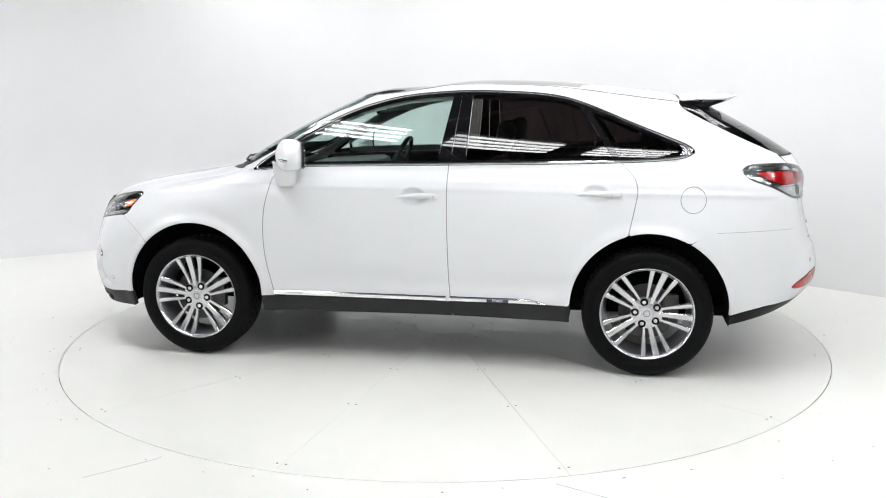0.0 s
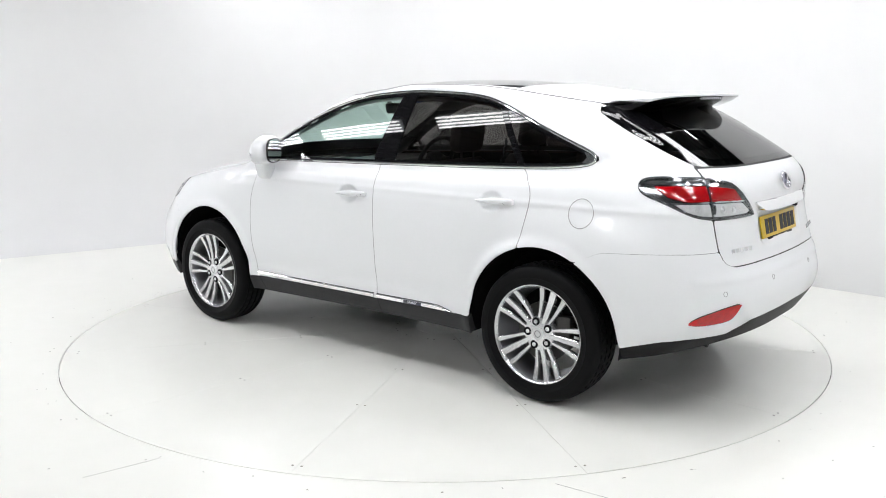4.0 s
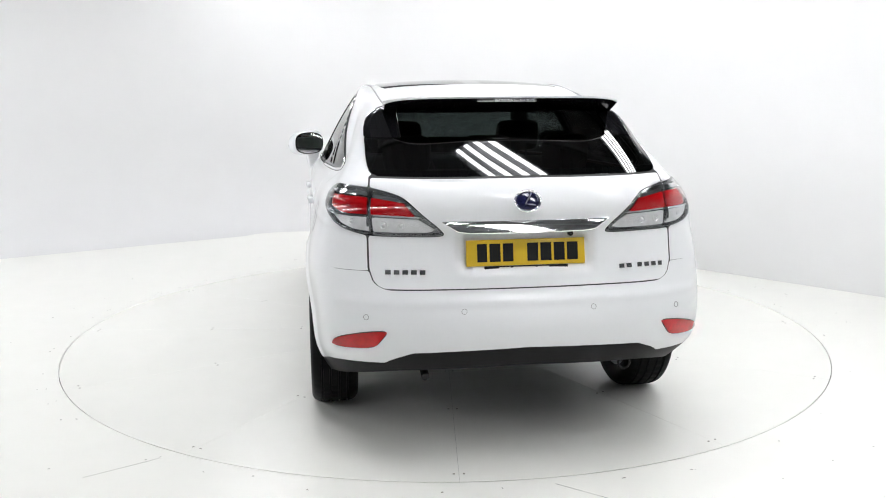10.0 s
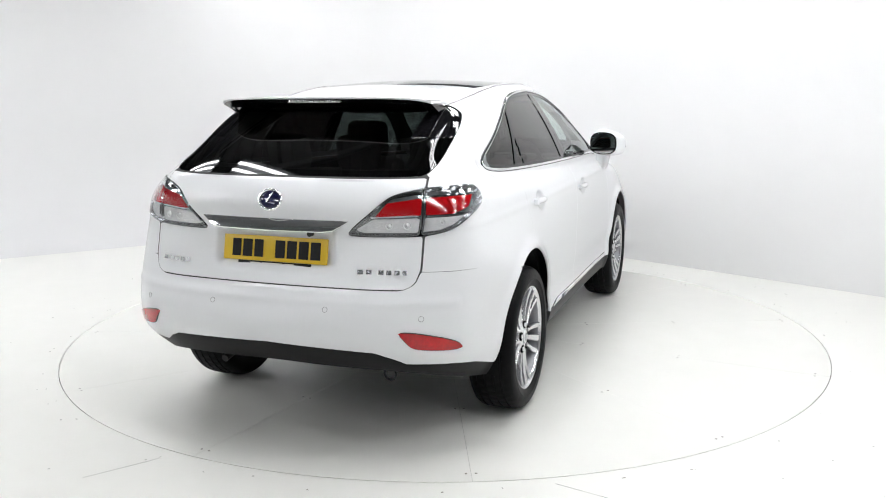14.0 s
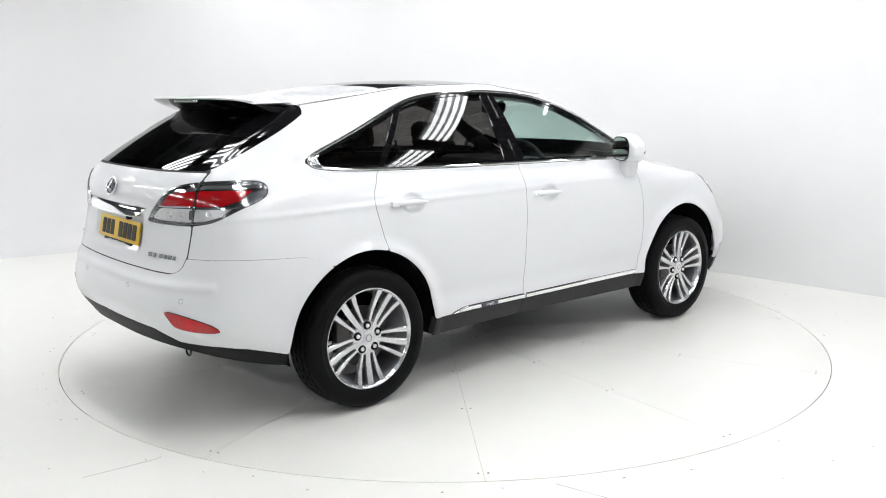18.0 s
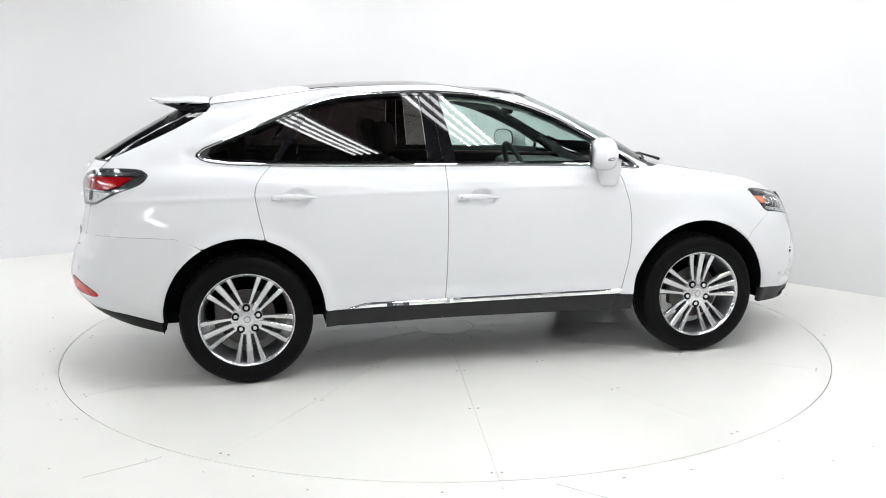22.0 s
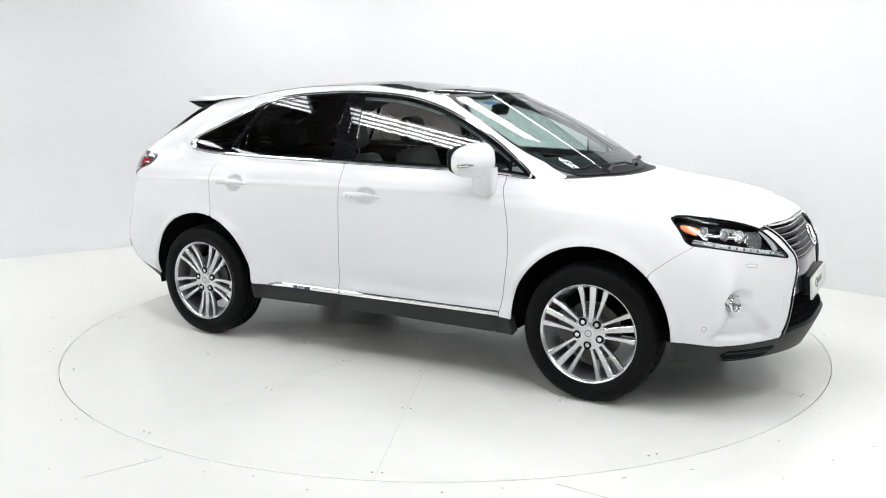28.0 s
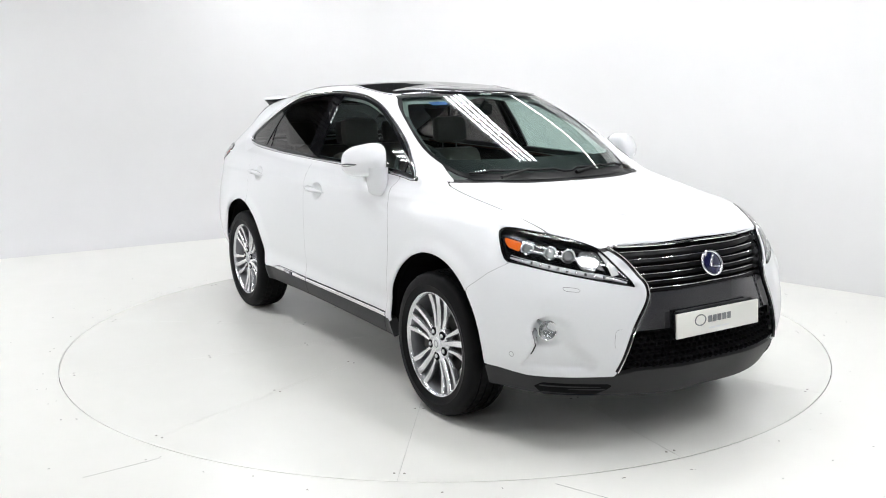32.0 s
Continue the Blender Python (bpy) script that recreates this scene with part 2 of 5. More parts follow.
def master_skin():
    R = net_rows()                                     # rows, stations, xyz
    flip = np.array((1, -1, 1))
    C = R.transpose(1, 0, 2)                           # stations first
    C = np.concatenate([[C[1] * flip], C, [C[-2] * flip]])
    chord = np.linalg.norm(np.diff(C, axis=0), axis=-1).mean(axis=1)
    K = np.concatenate([[0], np.cumsum(chord)])
    counts = [max(8, int(round(c / (0.011 if i < 4 or i > 9 else 0.014)))) for i, c in enumerate(chord[1:-1])]
    A, U = hermite(C, K, counts)                       # columns, rows, xyz
    B = A.transpose(1, 0, 2)
    B = np.concatenate([[2 * B[0] - B[1]], B, [B[-2] * flip]])
    ch = np.maximum(np.linalg.norm(np.diff(B, axis=0), axis=-1), 0.02) ** 0.7
    KV = np.concatenate([np.zeros((1, ch.shape[1])), np.cumsum(ch, axis=0)])
    S, V = hermite(B, KV, [10, 18, 18, 18, 24, 20, 16, 16, 10, 8])
    S = S.transpose(1, 0, 2)                           # columns, levels, xyz
    S[0, :, 1] = S[-1, :, 1] = 0
    S[:, -1, 1] = 0
    for _ in range(48):                                # even out small waves
        E = np.concatenate([[S[1] * flip], S, [S[-2] * flip]])
        h = np.maximum(np.linalg.norm(np.diff(E, axis=0), axis=-1, keepdims=True), 1e-4)
        S = S + 0.4 * ((E[:-2] * h[1:] + E[2:] * h[:-1]) / (h[1:] + h[:-1]) - S)
        E = np.concatenate([2 * S[:, :1] - S[:, 1:2], S, S[:, -2:-1] * flip], axis=1)
        h = np.maximum(np.linalg.norm(np.diff(E, axis=1), axis=-1, keepdims=True), 1e-4)
        S = S + 0.4 * ((E[:, :-2] * h[:, 1:] + E[:, 2:] * h[:, :-1]) / (h[:, 1:] + h[:, :-1]) - S)
        S[0, :, 1] = S[-1, :, 1] = 0
        S[:, -1, 1] = 0
    du, dv = np.gradient(S, axis=0), np.gradient(S, axis=1)
    N = np.cross(du, dv)
    N /= np.maximum(np.linalg.norm(N, axis=-1, keepdims=True), 1e-9)
    N[np.einsum("ijk,ijk->ij", N, S - np.array((0, 0, 0.7))) < 0] *= -1
    N[0, :, 1] = N[-1, :, 1] = 0
    N[:, -1] = (0, 0, 1)
    N /= np.maximum(np.linalg.norm(N, axis=-1, keepdims=True), 1e-9)
    UU, VV = np.meshgrid(U, V, indexing="ij")
    return S, N, UU, VV


SKIN, SKIN_N, SU, SV = master_skin()
SX, SY, SZ = SKIN[..., 0], SKIN[..., 1], SKIN[..., 2]


def within(a, b, poly):
    """Signed distance of the points (a, b) from an outline; negative inside."""
    P = np.asarray(poly, float)
    Q = np.roll(P, -1, axis=0)
    best = np.full(a.shape, 1e9)
    inside = np.zeros(a.shape, bool)
    for (x0, y0), (x1, y1) in zip(P, Q):
        dx, dy = x1 - x0, y1 - y0
        t = np.clip(((a - x0) * dx + (b - y0) * dy) / max(dx * dx + dy * dy, 1e-12), 0, 1)
        best = np.minimum(best, np.hypot(a - x0 - t * dx, b - y0 - t * dy))
        if y0 != y1:
            inside ^= ((y0 > b) != (y1 > b)) & (a < x0 + (b - y0) * dx / dy)
    return np.where(inside, -best, best)


def both(*f):
    return np.maximum.reduce(f)


def either(*f):
    return np.minimum.reduce(f)


def trim(f, S=None, N=None):
    """The piece of the skin where f is negative: points, normals, faces."""
    S = SKIN if S is None else S
    N = SKIN_N if N is None else N
    nu, nv = f.shape
    verts, norms, faces = [], [], []
    index = {}

    def corner(i, j):
        k = (i, j)
        if k not in index:
            index[k] = len(verts)
            verts.append(S[i, j])
            norms.append(N[i, j])
        return index[k]

    def cross(a, b):
        k = (a, b) if a < b else (b, a)
        if k not in index:
            a, b = k
            t = f[a] / (f[a] - f[b])
            t = min(max(t, 0.001), 0.999)
            n = N[a] * (1 - t) + N[b] * t
            index[k] = len(verts)
            verts.append(S[a] * (1 - t) + S[b] * t)
            norms.append(n / max(np.linalg.norm(n), 1e-9))
        return index[k]

    g = f < 0
    cells = g[:-1, :-1] | g[1:, :-1] | g[1:, 1:] | g[:-1, 1:]
    for i, j in zip(*np.nonzero(cells)):
        ring = [(i, j), (i + 1, j), (i + 1, j + 1), (i, j + 1)]
        face = []
        for a, b in zip(ring, ring[1:] + ring[:1]):
            if g[a]:
                face.append(corner(*a))
            if g[a] != g[b]:
                face.append(cross(a, b))
        if len(face) > 2:
            faces.append(face)
    return verts, norms, faces


def panel(name, f, mat, parent, side=1, lip=0.012, lift=0.0, label="", S=None, N=None):
    """A panel cut from the skin, with its edges turned in. side: 1 left, -1 right, 0 across the car."""
    v, n, F = trim(f, S, N)
    if not F:
        return None
    v, n = np.array(v), np.array(n)
    v = v + n * lift
    # make all faces look outward
    a, b, c = (v[[q[k] for q in F]] for k in (0, 1, 2))
    fn = np.cross(b - a, c - a)
    flip = np.einsum("ij,ij->i", fn, n[[q[0] for q in F]]) < 0
    F = [q[::-1] if w else q for q, w in zip(F, flip)]
    if lip:
        count = {}
        for q in F:
            for x, y in zip(q, q[1:] + q[:1]):
                count[(x, y)] = 1
        edge = [(x, y) for (x, y) in count if (y, x) not in count]
        edge = [(x, y) for x, y in edge if not (abs(v[x][1]) < 1e-4 and abs(v[y][1]) < 1e-4)]
        inner, extra_v, extra_n = {}, [], []
        base = len(v)
        for x, y in edge:
            for q in (x, y):
                if q not in inner:
                    inner[q] = base + len(extra_v)
                    extra_v.append(v[q] - n[q] * lip)
                    extra_n.append(n[q])
        F = F + [[y, x, inner[x], inner[y]] for x, y in edge]
        if extra_v:
            v, n = np.concatenate([v, extra_v]), np.concatenate([n, extra_n])
    m = np.array((1, -1, 1))
    if side < 0:
        v, n, F = v * m, n * m, [q[::-1] for q in F]
    elif side == 0:
        k = len(v)
        F = F + [[q + k for q in face[::-1]] for face in F]
        v, n = np.concatenate([v, v * m]), np.concatenate([n, n * m])
    return obj(name, v, F, mat, parent, label, True, n)


def pair(name, f, mat, parent, **k):
    return [panel(name, f, mat, parent, side=s, **k) for s in (1, -1)]


# ---- room ----
def sheet(name, path, coves, height, mat):
    """A wall along a plan path; each station has its own cove radius at the floor."""
    V, F = [], []
    m = 14
    pts = [Vector((x, y)) for x, y in path]
    outs = []
    for i, p in enumerate(pts):
        d = (pts[min(i + 1, len(pts) - 1)] - pts[max(i - 1, 0)]).normalized()
        outs.append(Vector((-d.y, d.x)))               # points out of the room
    for p, o, c in zip(pts, outs, coves):
        c = max(c, 0.004)
        for k in range(m):
            a = math.pi / 2 * k / (m - 1)
            q = p - o * c * (1 - math.sin(a))
            V.append((q.x, q.y, c * (1 - math.cos(a)) + 0.001))
        V.append((p.x, p.y, height))
        q = p + o * 0.12
        V += [(q.x, q.y, height), (q.x, q.y, 0.0)]
    w = m + 3
    for i in range(len(pts) - 1):
        for k in range(w - 1):
            F.append((i * w + k, (i + 1) * w + k, (i + 1) * w + k + 1, i * w + k + 1))
    ob = obj(name, V, F, mat, smooth=True)
    ob.data.set_sharp_from_angle(angle=radians(50))
    return ob


WALL_H = 2.74                                           # the white walls end below the dark workshop roof


def room():
    n = 180
    R0 = 2.4840
    circle = [(math.cos(2 * math.pi * i / n), math.sin(2 * math.pi * i / n)) for i in range(n)]
    V = [(R0 * x, R0 * y, 0) for x, y in circle] + [(15 * x, 15 * y, 0) for x, y in circle] + [(R0 * x, R0 * y, -0.06) for x, y in circle]
    F = [(i, n + i, n + (i + 1) % n, (i + 1) % n) for i in range(n)] + [(i, (i + 1) % n, 2 * n + (i + 1) % n, 2 * n + i) for i in range(n)]
    fl = obj("floor", V, F, M_FLOOR)
    tagged(fl, "glossy white painted studio floor, lightly scuffed", "floor", kind="structure")
    pit = obj("turntable_pit", [(2.6 * x, 2.6 * y, -0.055) for x, y in circle], [tuple(range(n))], M_SEAM)
    tagged(pit, "dark pit under the turntable", "pit", kind="structure")
    # back wall: two flat runs joined by a wide bend, coved on the west side
    a, corner, b = Vector((-2.7, 4.74)), Vector((-1.23, 5.5)), Vector((1.56, 2.71))
    bend = [((1 - t) ** 2 * a + 2 * t * (1 - t) * corner + t * t * b) for t in [k / 12 for k in range(13)]]
    path = [(-9.5, 1.17), (-7.5, 2.22), (-5.0, 3.53)] + [tuple(p) for p in bend] + [(3.48, .78), (6.6, -2.35)]
    coves = [1.2, 1.2, 1.1] + [0.9 * (1 - k / 12) for k in range(13)] + [0, 0]
    w = sheet("wall_north", path, coves, WALL_H, M_WALL)
    tagged(w, "smooth white painted studio wall curving into the floor", "wall", kind="structure")
    # unseen walls added on three sides; their mid grey bounces fill light
    for name, p in (("wall_west", [(-9.5, -9.5), (-9.5, 1.4)]), ("wall_east", [(6.6, -2.2), (6.6, -9.5)]), ("wall_south", [(6.7, -9.5), (-9.6, -9.5)])):
        w = sheet(name, p, [0, 0], WALL_H, M_GREY)
        tagged(w, "plain grey wall out of view, added to bounce light", "wall", kind="structure")
    for name, cx, cy, sx, sy in (("wall_outer_north", -1.4, 6.9, 17.0, .1), ("wall_outer_west", -9.85, -1.4, .1, 16.5), ("wall_outer_east", 7.05, -1.4, .1, 16.5), ("wall_outer_south", -1.4, -9.75, 17.0, .1)):
        bm = bmesh.new()
        box(bm, cx, cy, 2.52, sx, sy, 5.06)
        w = part(name, bm, M_CEIL, smooth=False)
        tagged(w, "dark steel workshop wall behind the white studio", "wall", kind="structure")
    # corrugated roof, one mesh
    V, F = [], []
    k = 0
    x = -9.8
    while x < 7.0:
        for dx, dz in ((0, 0), (0.10, 0), (0.13, 0.04), (0.27, 0.04), (0.30, 0)):
            V += [(x + dx, -9.7, 5.0 + dz), (x + dx, 7.0, 5.0 + dz)]
        x += 0.40
    for i in range(0, len(V) - 2, 2):
        F.append((i, i + 1, i + 3, i + 2))
    c = obj("ceiling", V, F, M_CEIL)
    tagged(c, "dark corrugated steel workshop roof", "ceiling", kind="structure")
    for y in (-7.5, -5.0, -2.5, 0.0, 2.5, 5.0):
        bm = bmesh.new()
        box(bm, -1.4, y, 4.9, 16.6, 0.10, 0.18)
        p = part("beam", bm, M_STEEL, smooth=False)
        tagged(p, "grey steel purlin under the roof", "beam", "roof beams", "structure")


LAMP_Z = 3.2                                            # the tubes hang a little above the white walls


def strip_light(x, y, z, turn, length, tubes, pitch=0.105):
    e = new("strip_light")
    e.matrix_basis = pose(x, y, z, 0, 0, turn)
    tagged(e, "bank of bright fluorescent tubes hung from the roof; the front-left rows are added fill", "ceiling light", "studio strip lights")
    bm = bmesh.new()
    box(bm, 0, 0, 0.05, length + 0.06, pitch * tubes + 0.03, 0.04, 0.005)
    part("housing", bm, M_STEEL, e)
    for k in range(tubes):
        o = (k - (tubes - 1) / 2) * pitch
        bm = bmesh.new()
        box(bm, 0, o, 0.0, length, 0.046, 0.030, 0.012)
        part("tube", bm, M_TUBE, e, "glowing white tube")
    for s in (-1, 1):
        part("hanger", tube([(s * length * .4, 0, 0.06), (s * length * .4, 0, 5.0 - z)], 0.006, 6), M_STEEL, e)
    return e


def lights():
    """Rows of four-tube fittings at 45 degrees to the camera, 1.55 m from row to row; a slim row runs along the
    north-east wall. The front-left rows are added fill.
    """
    rows = [(2.60, -3.10, 1.55, 1.52, 1, 3), (1.05, -4.76, 2.03, 1.47, 4, 5), (-.52, .93, 2.15, 1.47, 4, 3), (-2.05, -7.02, 2.0, 1.45, 4, 7)]
    # unseen fill rows, added to brighten the left and the side facing the camera
    rows += [(-3.60, -6.40, 2.0, 1.45, 4, 1), (-5.15, -6.40, 2.0, 1.45, 4, 3), (-7.00, -5.02, 2.0, 1.45, 4, 5)]
    for off, s0, step, length, tubes, n in rows:
        for k in range(n):
            m = s0 + step * k + length / 2
            x, y = (m + off) / 1.4142, (off - m) / 1.4142
            if -8.6 < x < 5.8 and y < 0.5 + (x + 9.5) * .525:
                strip_light(x, y, LAMP_Z, -45, length, tubes)


def turntable():
    e = new("turntable")
    tagged(e, "round white painted turntable set flush in the floor", "turntable")
    R1, R3 = 2.4795, 0.2030
    n = 14

    def sector(a0, a1, ra, rb, gap):
        pts = []
        for k in range(n + 1):
            t = a0 + (a1 - a0) * k / n
            pts.append((t, rb))
        for k in range(n, -1, -1):
            t = a0 + (a1 - a0) * k / n
            pts.append((t, ra))
        out = []
        mid = (a0 + a1) / 2
        for t, r in pts:
            g = gap / r * (1 if t < mid else -1) if t in (a0, a1) else 0
            out.append((r * math.cos(t + g), r * math.sin(t + g)))
        return out

    for k in range(12):
        a0 = radians(23 + 30 * k)
        bm = prism(sector(a0, a0 + radians(30), R3, R1, 0.0007), -0.003, 0.0, axis="z")
        part("deck_panel", bm, M_DISC, e, smooth=False)
    bm = prism([(0.1995 * math.cos(2 * math.pi * i / 48), 0.1995 * math.sin(2 * math.pi * i / 48)) for i in range(48)], -0.003, 0.0, axis="z")
    part("hub_plate", bm, M_DISC, e, smooth=False)
    bm = prism([(2.47 * math.cos(2 * math.pi * i / 96), 2.47 * math.sin(2 * math.pi * i / 96)) for i in range(96)], -0.050, -0.004, axis="z")
    part("joint_filler", bm, M_JOINT, e, "pale filler in the joints", smooth=False)
    me = None
    for k in range(12):
        for r in (0.34, 1.0, 1.62, 2.40):
            for s in (-1, 1):
                a = radians(23 + 30 * k) + s * 0.022 / r * 1.0
                if me is None:
                    ob = part("screw", lathe([(0.001, 0.0014), (0.0055, 0.0012), (0.006, 0.0)], 8, "z"), M_SCREW, e)
                    me = ob.data
                else:
                    ob = new("screw", me)
                    ob.parent = e
                ob.location = (r * math.cos(a), r * math.sin(a), 0.0002)
    return e


def floor_marks():
    """Joints and screws in the fixed floor outside the turntable."""
    for x0, y0, x1, y1 in ((-2.62, -3.02, -2.28, -3.62), (2.30, -3.45, 2.72, -2.95), (-1.28, -2.22, -1.55, -2.42), (.46, -2.5, .78, -2.72)):
        d = Vector((x1 - x0, y1 - y0)).normalized()
        q = Vector((-d.y, d.x)) * 0.0012
        V = [(x0 + q.x, y0 + q.y, .0006), (x1 + q.x, y1 + q.y, .0006), (x1 - q.x, y1 - q.y, .0006), (x0 - q.x, y0 - q.y, .0006)]
        ob = obj("floor_joint", V, [(0, 1, 2, 3)], M_SEAM)
        tagged(ob, "thin dark joint between painted floor boards", "joint", "floor joints", "structure")
    rng = random.Random(4)
    bm = bmesh.new()
    for k in range(150):
        a = 2 * math.pi * k / 60 + rng.uniform(-.02, .02)
        r = 2.56 + rng.choice((0, 0, 0.3, 0.62)) + rng.uniform(-.02, .05)
        s = rng.uniform(0.003, 0.007)
        m = Matrix.Translation((r * math.cos(a), r * math.sin(a), 0.0008)) @ pose(0, 0, 0, 0, 0, rng.uniform(0, 180)) @ Matrix.Diagonal((s, s * rng.uniform(.5, 1), 1, 1))
        bmesh.ops.create_circle(bm, cap_ends=True, segments=7, radius=1, matrix=m)
    ob = part("floor_screws", bm, M_SCREW, smooth=False)
    tagged(ob, "small worn screw heads and chips in the painted floor", "screws", kind="stuff")


# ---- the car's outlines, in the car's metres: x ahead, y to the left, z up ----
G = 0.0028                                              # half a shut line


def seam(zs, xs):
    return np.interp(SZ, zs, xs)


def bump_in(cx, cz, ax, az, depth, power=2.0):
    """Press a smooth hollow into the side of the skin."""
    r = np.sqrt(((SX - cx) / ax) ** 2 + ((SZ - cz) / az) ** 2)
    w = np.clip(1 - r ** power, 0, 1)
    w = w * w * (3 - 2 * w)
    on = (SY > 0.6) & (SU > 4) & (SU < 10.5) & (SV > 3) & (SV < 6)
    SKIN[..., 1] -= np.where(on, depth * w, 0)


def fair(axis, a, b, pa, pb, weight, even=False):
    """Draw a region of the skin to a smooth low-order surface: coordinate axis as a polynomial of a and b."""
    keep = weight > 0.5
    cols = [(i, j) for i in range(pa + 1) for j in range(pb + 1) if not (even and i % 2) and i + j <= max(pa, pb)]
    A = np.stack([a[keep] ** i * b[keep] ** j for i, j in cols], -1)
    c = np.linalg.lstsq(A, SKIN[..., axis][keep], rcond=None)[0]
    fit = sum(k * a ** i * b ** j for k, (i, j) in zip(c, cols))
    w = np.clip(weight, 0, 1)
    w = w * w * (3 - 2 * w)
    SKIN[..., axis] = SKIN[..., axis] * (1 - w) + np.clip(fit, SKIN[..., axis] - .05, SKIN[..., axis] + .05) * w


side_zone = within(SX, SZ, [(1.03, 1.15), (.42, 1.50), (.03, 1.61), (-.28, 1.63), (-.77, 1.61), (-1.0, 1.56), (-1.65, 1.28), (-1.5, 1.22), (-.2, 1.19)])
fair(1, SX, SZ - 1.4, 2, 2, np.where((SU > 4) & (SU < 11), 1 - side_zone / .05, 0))
# the side windows' barrel curve
w_ = np.clip(1 - side_zone / .05, 0, 1)
SKIN[..., 1] += np.where((SU > 4) & (SU < 11), w_ * w_ * (3 - 2 * w_), 0) * -.20 * ((SZ - 1.4) ** 2 - .2 ** 2)
screen_zone = np.where((SU < 6), within(SY, SZ, [(-.2, 1.14), (.55, 1.16), (.66, 1.30), (.54, 1.59), (-.2, 1.62)]), 1)
fair(0, SY, SZ - 1.4, 4, 2, np.where((SV > 5.95) & (SU < 5), 1 - screen_zone / .03, 0), True)
rear_zone = np.where((SU > 11), within(SY, SZ, [(-.2, 1.25), (.62, 1.25), (.60, 1.50), (.5, 1.54), (-.2, 1.54)]), 1)
fair(0, SY, SZ - 1.4, 4, 2, np.where((SV > 5.9) & (SU > 10.5), 1 - rear_zone / .04, 0), True)

for hx, hz in ((-.03, 1.018), (-1.075, 1.045)):
    bump_in(hx + .01, hz, .078, .056, .022)
# crease under the waist and a hollow above the sills
SKIN[..., 1] += np.where((SU > 3.8) & (SU < 11.5), 0.003 * np.exp(-((SZ - 1.065 - 0.02 * SX / 2) / 0.016) ** 2), 0)
SKIN[..., 1] -= np.where((SU > 5.4) & (SU < 8.8) & (SV < 4.5), 0.014 * np.exp(-((SZ - .50) / 0.07) ** 2), 0)
# wheel arch flares
for ax_, az_ in ((1.375, .40), (-1.36, .39)):
    d_ = np.hypot(SX - ax_, SZ - az_)
    SKIN[..., 1] += np.where((SY > .6) & (SZ > .25) & (SV < 4.5), 0.016 * np.exp(-((d_ - .44) / 0.040) ** 2), 0)
# hood ridges
for hy_ in (.47,):
    SKIN[..., 2] += np.where((SU < 4) & (SV > 4.15) & (SV < 6.0), 0.010 * np.exp(-((SY - hy_ + 0.05 * (SX - 1.4)) / 0.05) ** 2) * np.clip((SV - 4.15) * 2, 0, 1) * np.clip((5.98 - SV) * 6, 0, 1), 0)
# ridge from the head lamp down to the fog lamp
d_ = SY - np.interp(SZ, [.40, .56, .64, .80], [.865, .838, .815, .745])
w_ = np.where((SU < 4.2) & (SV < 3.9), np.exp(-(np.abs(d_) / .042) ** 1.5) * np.clip((SZ - .41) / .08, 0, 1) * np.clip((.83 - SZ) / .10, 0, 1), 0)
SKIN[..., 0] += .013 * w_
SKIN[..., 1] += .010 * w_
# scoop round the fog lamp
w_ = within(SY, SZ, [(.80, .66), (.83, .55), (.86, .40), (.62, .385), (.60, .44), (.70, .55)])
SKIN[..., 0] -= np.where((SU < 3.6) & (SV < 3), 0.044 * np.clip(-w_ / 0.032, 0, 1) ** 2 * (3 - 2 * np.clip(-w_ / 0.032, 0, 1)), 0)
r_ = np.hypot(SY - .772, SZ - .584)
SKIN[..., 0] -= np.where((SU < 3.9) & (SV < 3.4), 0.034 * np.clip((.072 - r_) / .025, 0, 1), 0)
# ledge along the rear bumper
SKIN[..., 0] -= np.where((SU > 11) & (SV > 1.5) & (SV < 3.4), 0.006 * np.exp(-((SZ - .735) / .02) ** 2), 0)


# the grille lies back from the bumper's corners
w_ = np.clip(-within(SY, SZ, [(-.1, .955), (.16, .952), (.34, .948), (.495, .935), (.45, .885), (.415, .82), (.383, .775), (.39, .71), (.45, .61), (.52, .43), (-.1, .43)]) / .03, 0, 1)
SKIN[..., 0] -= np.where(SU < 2.6, .034 * w_, 0)
# recess for the number plate below the chrome bar
w_ = np.clip((.315 - np.abs(SY)) / .05, 0, 1) * np.clip((1.045 - SZ) / .03, 0, 1) * np.clip((SZ - .835) / .06, 0, 1)
SKIN[..., 0] += np.where((SU > 11) & (SV > 2.5) & (SV < 6), .026 * w_ * w_ * (3 - 2 * w_), 0)


def renormal():
    du, dv = np.gradient(SKIN, axis=0), np.gradient(SKIN, axis=1)
    N = np.cross(du, dv)
    N /= np.maximum(np.linalg.norm(N, axis=-1, keepdims=True), 1e-9)
    N[np.einsum("ijk,ijk->ij", N, SKIN_N) < 0] *= -1
    N[0, :, 1] = N[-1, :, 1] = 0
    N[:, -1] = (0, 0, 1)
    SKIN_N[...] = N / np.maximum(np.linalg.norm(N, axis=-1, keepdims=True), 1e-9)


renormal()

ARCH_F = .436 - np.hypot(SX - 1.366, np.where(SZ < .40, (SZ - .40) * .25, SZ - .40))
ARCH_R = .445 - np.hypot(SX + 1.378, np.where(SZ < .39, (SZ - .39) * .25, SZ - .39))
ARCHES = np.where(SV < 4.3, both(ARCH_F, ARCH_R), -1.0)

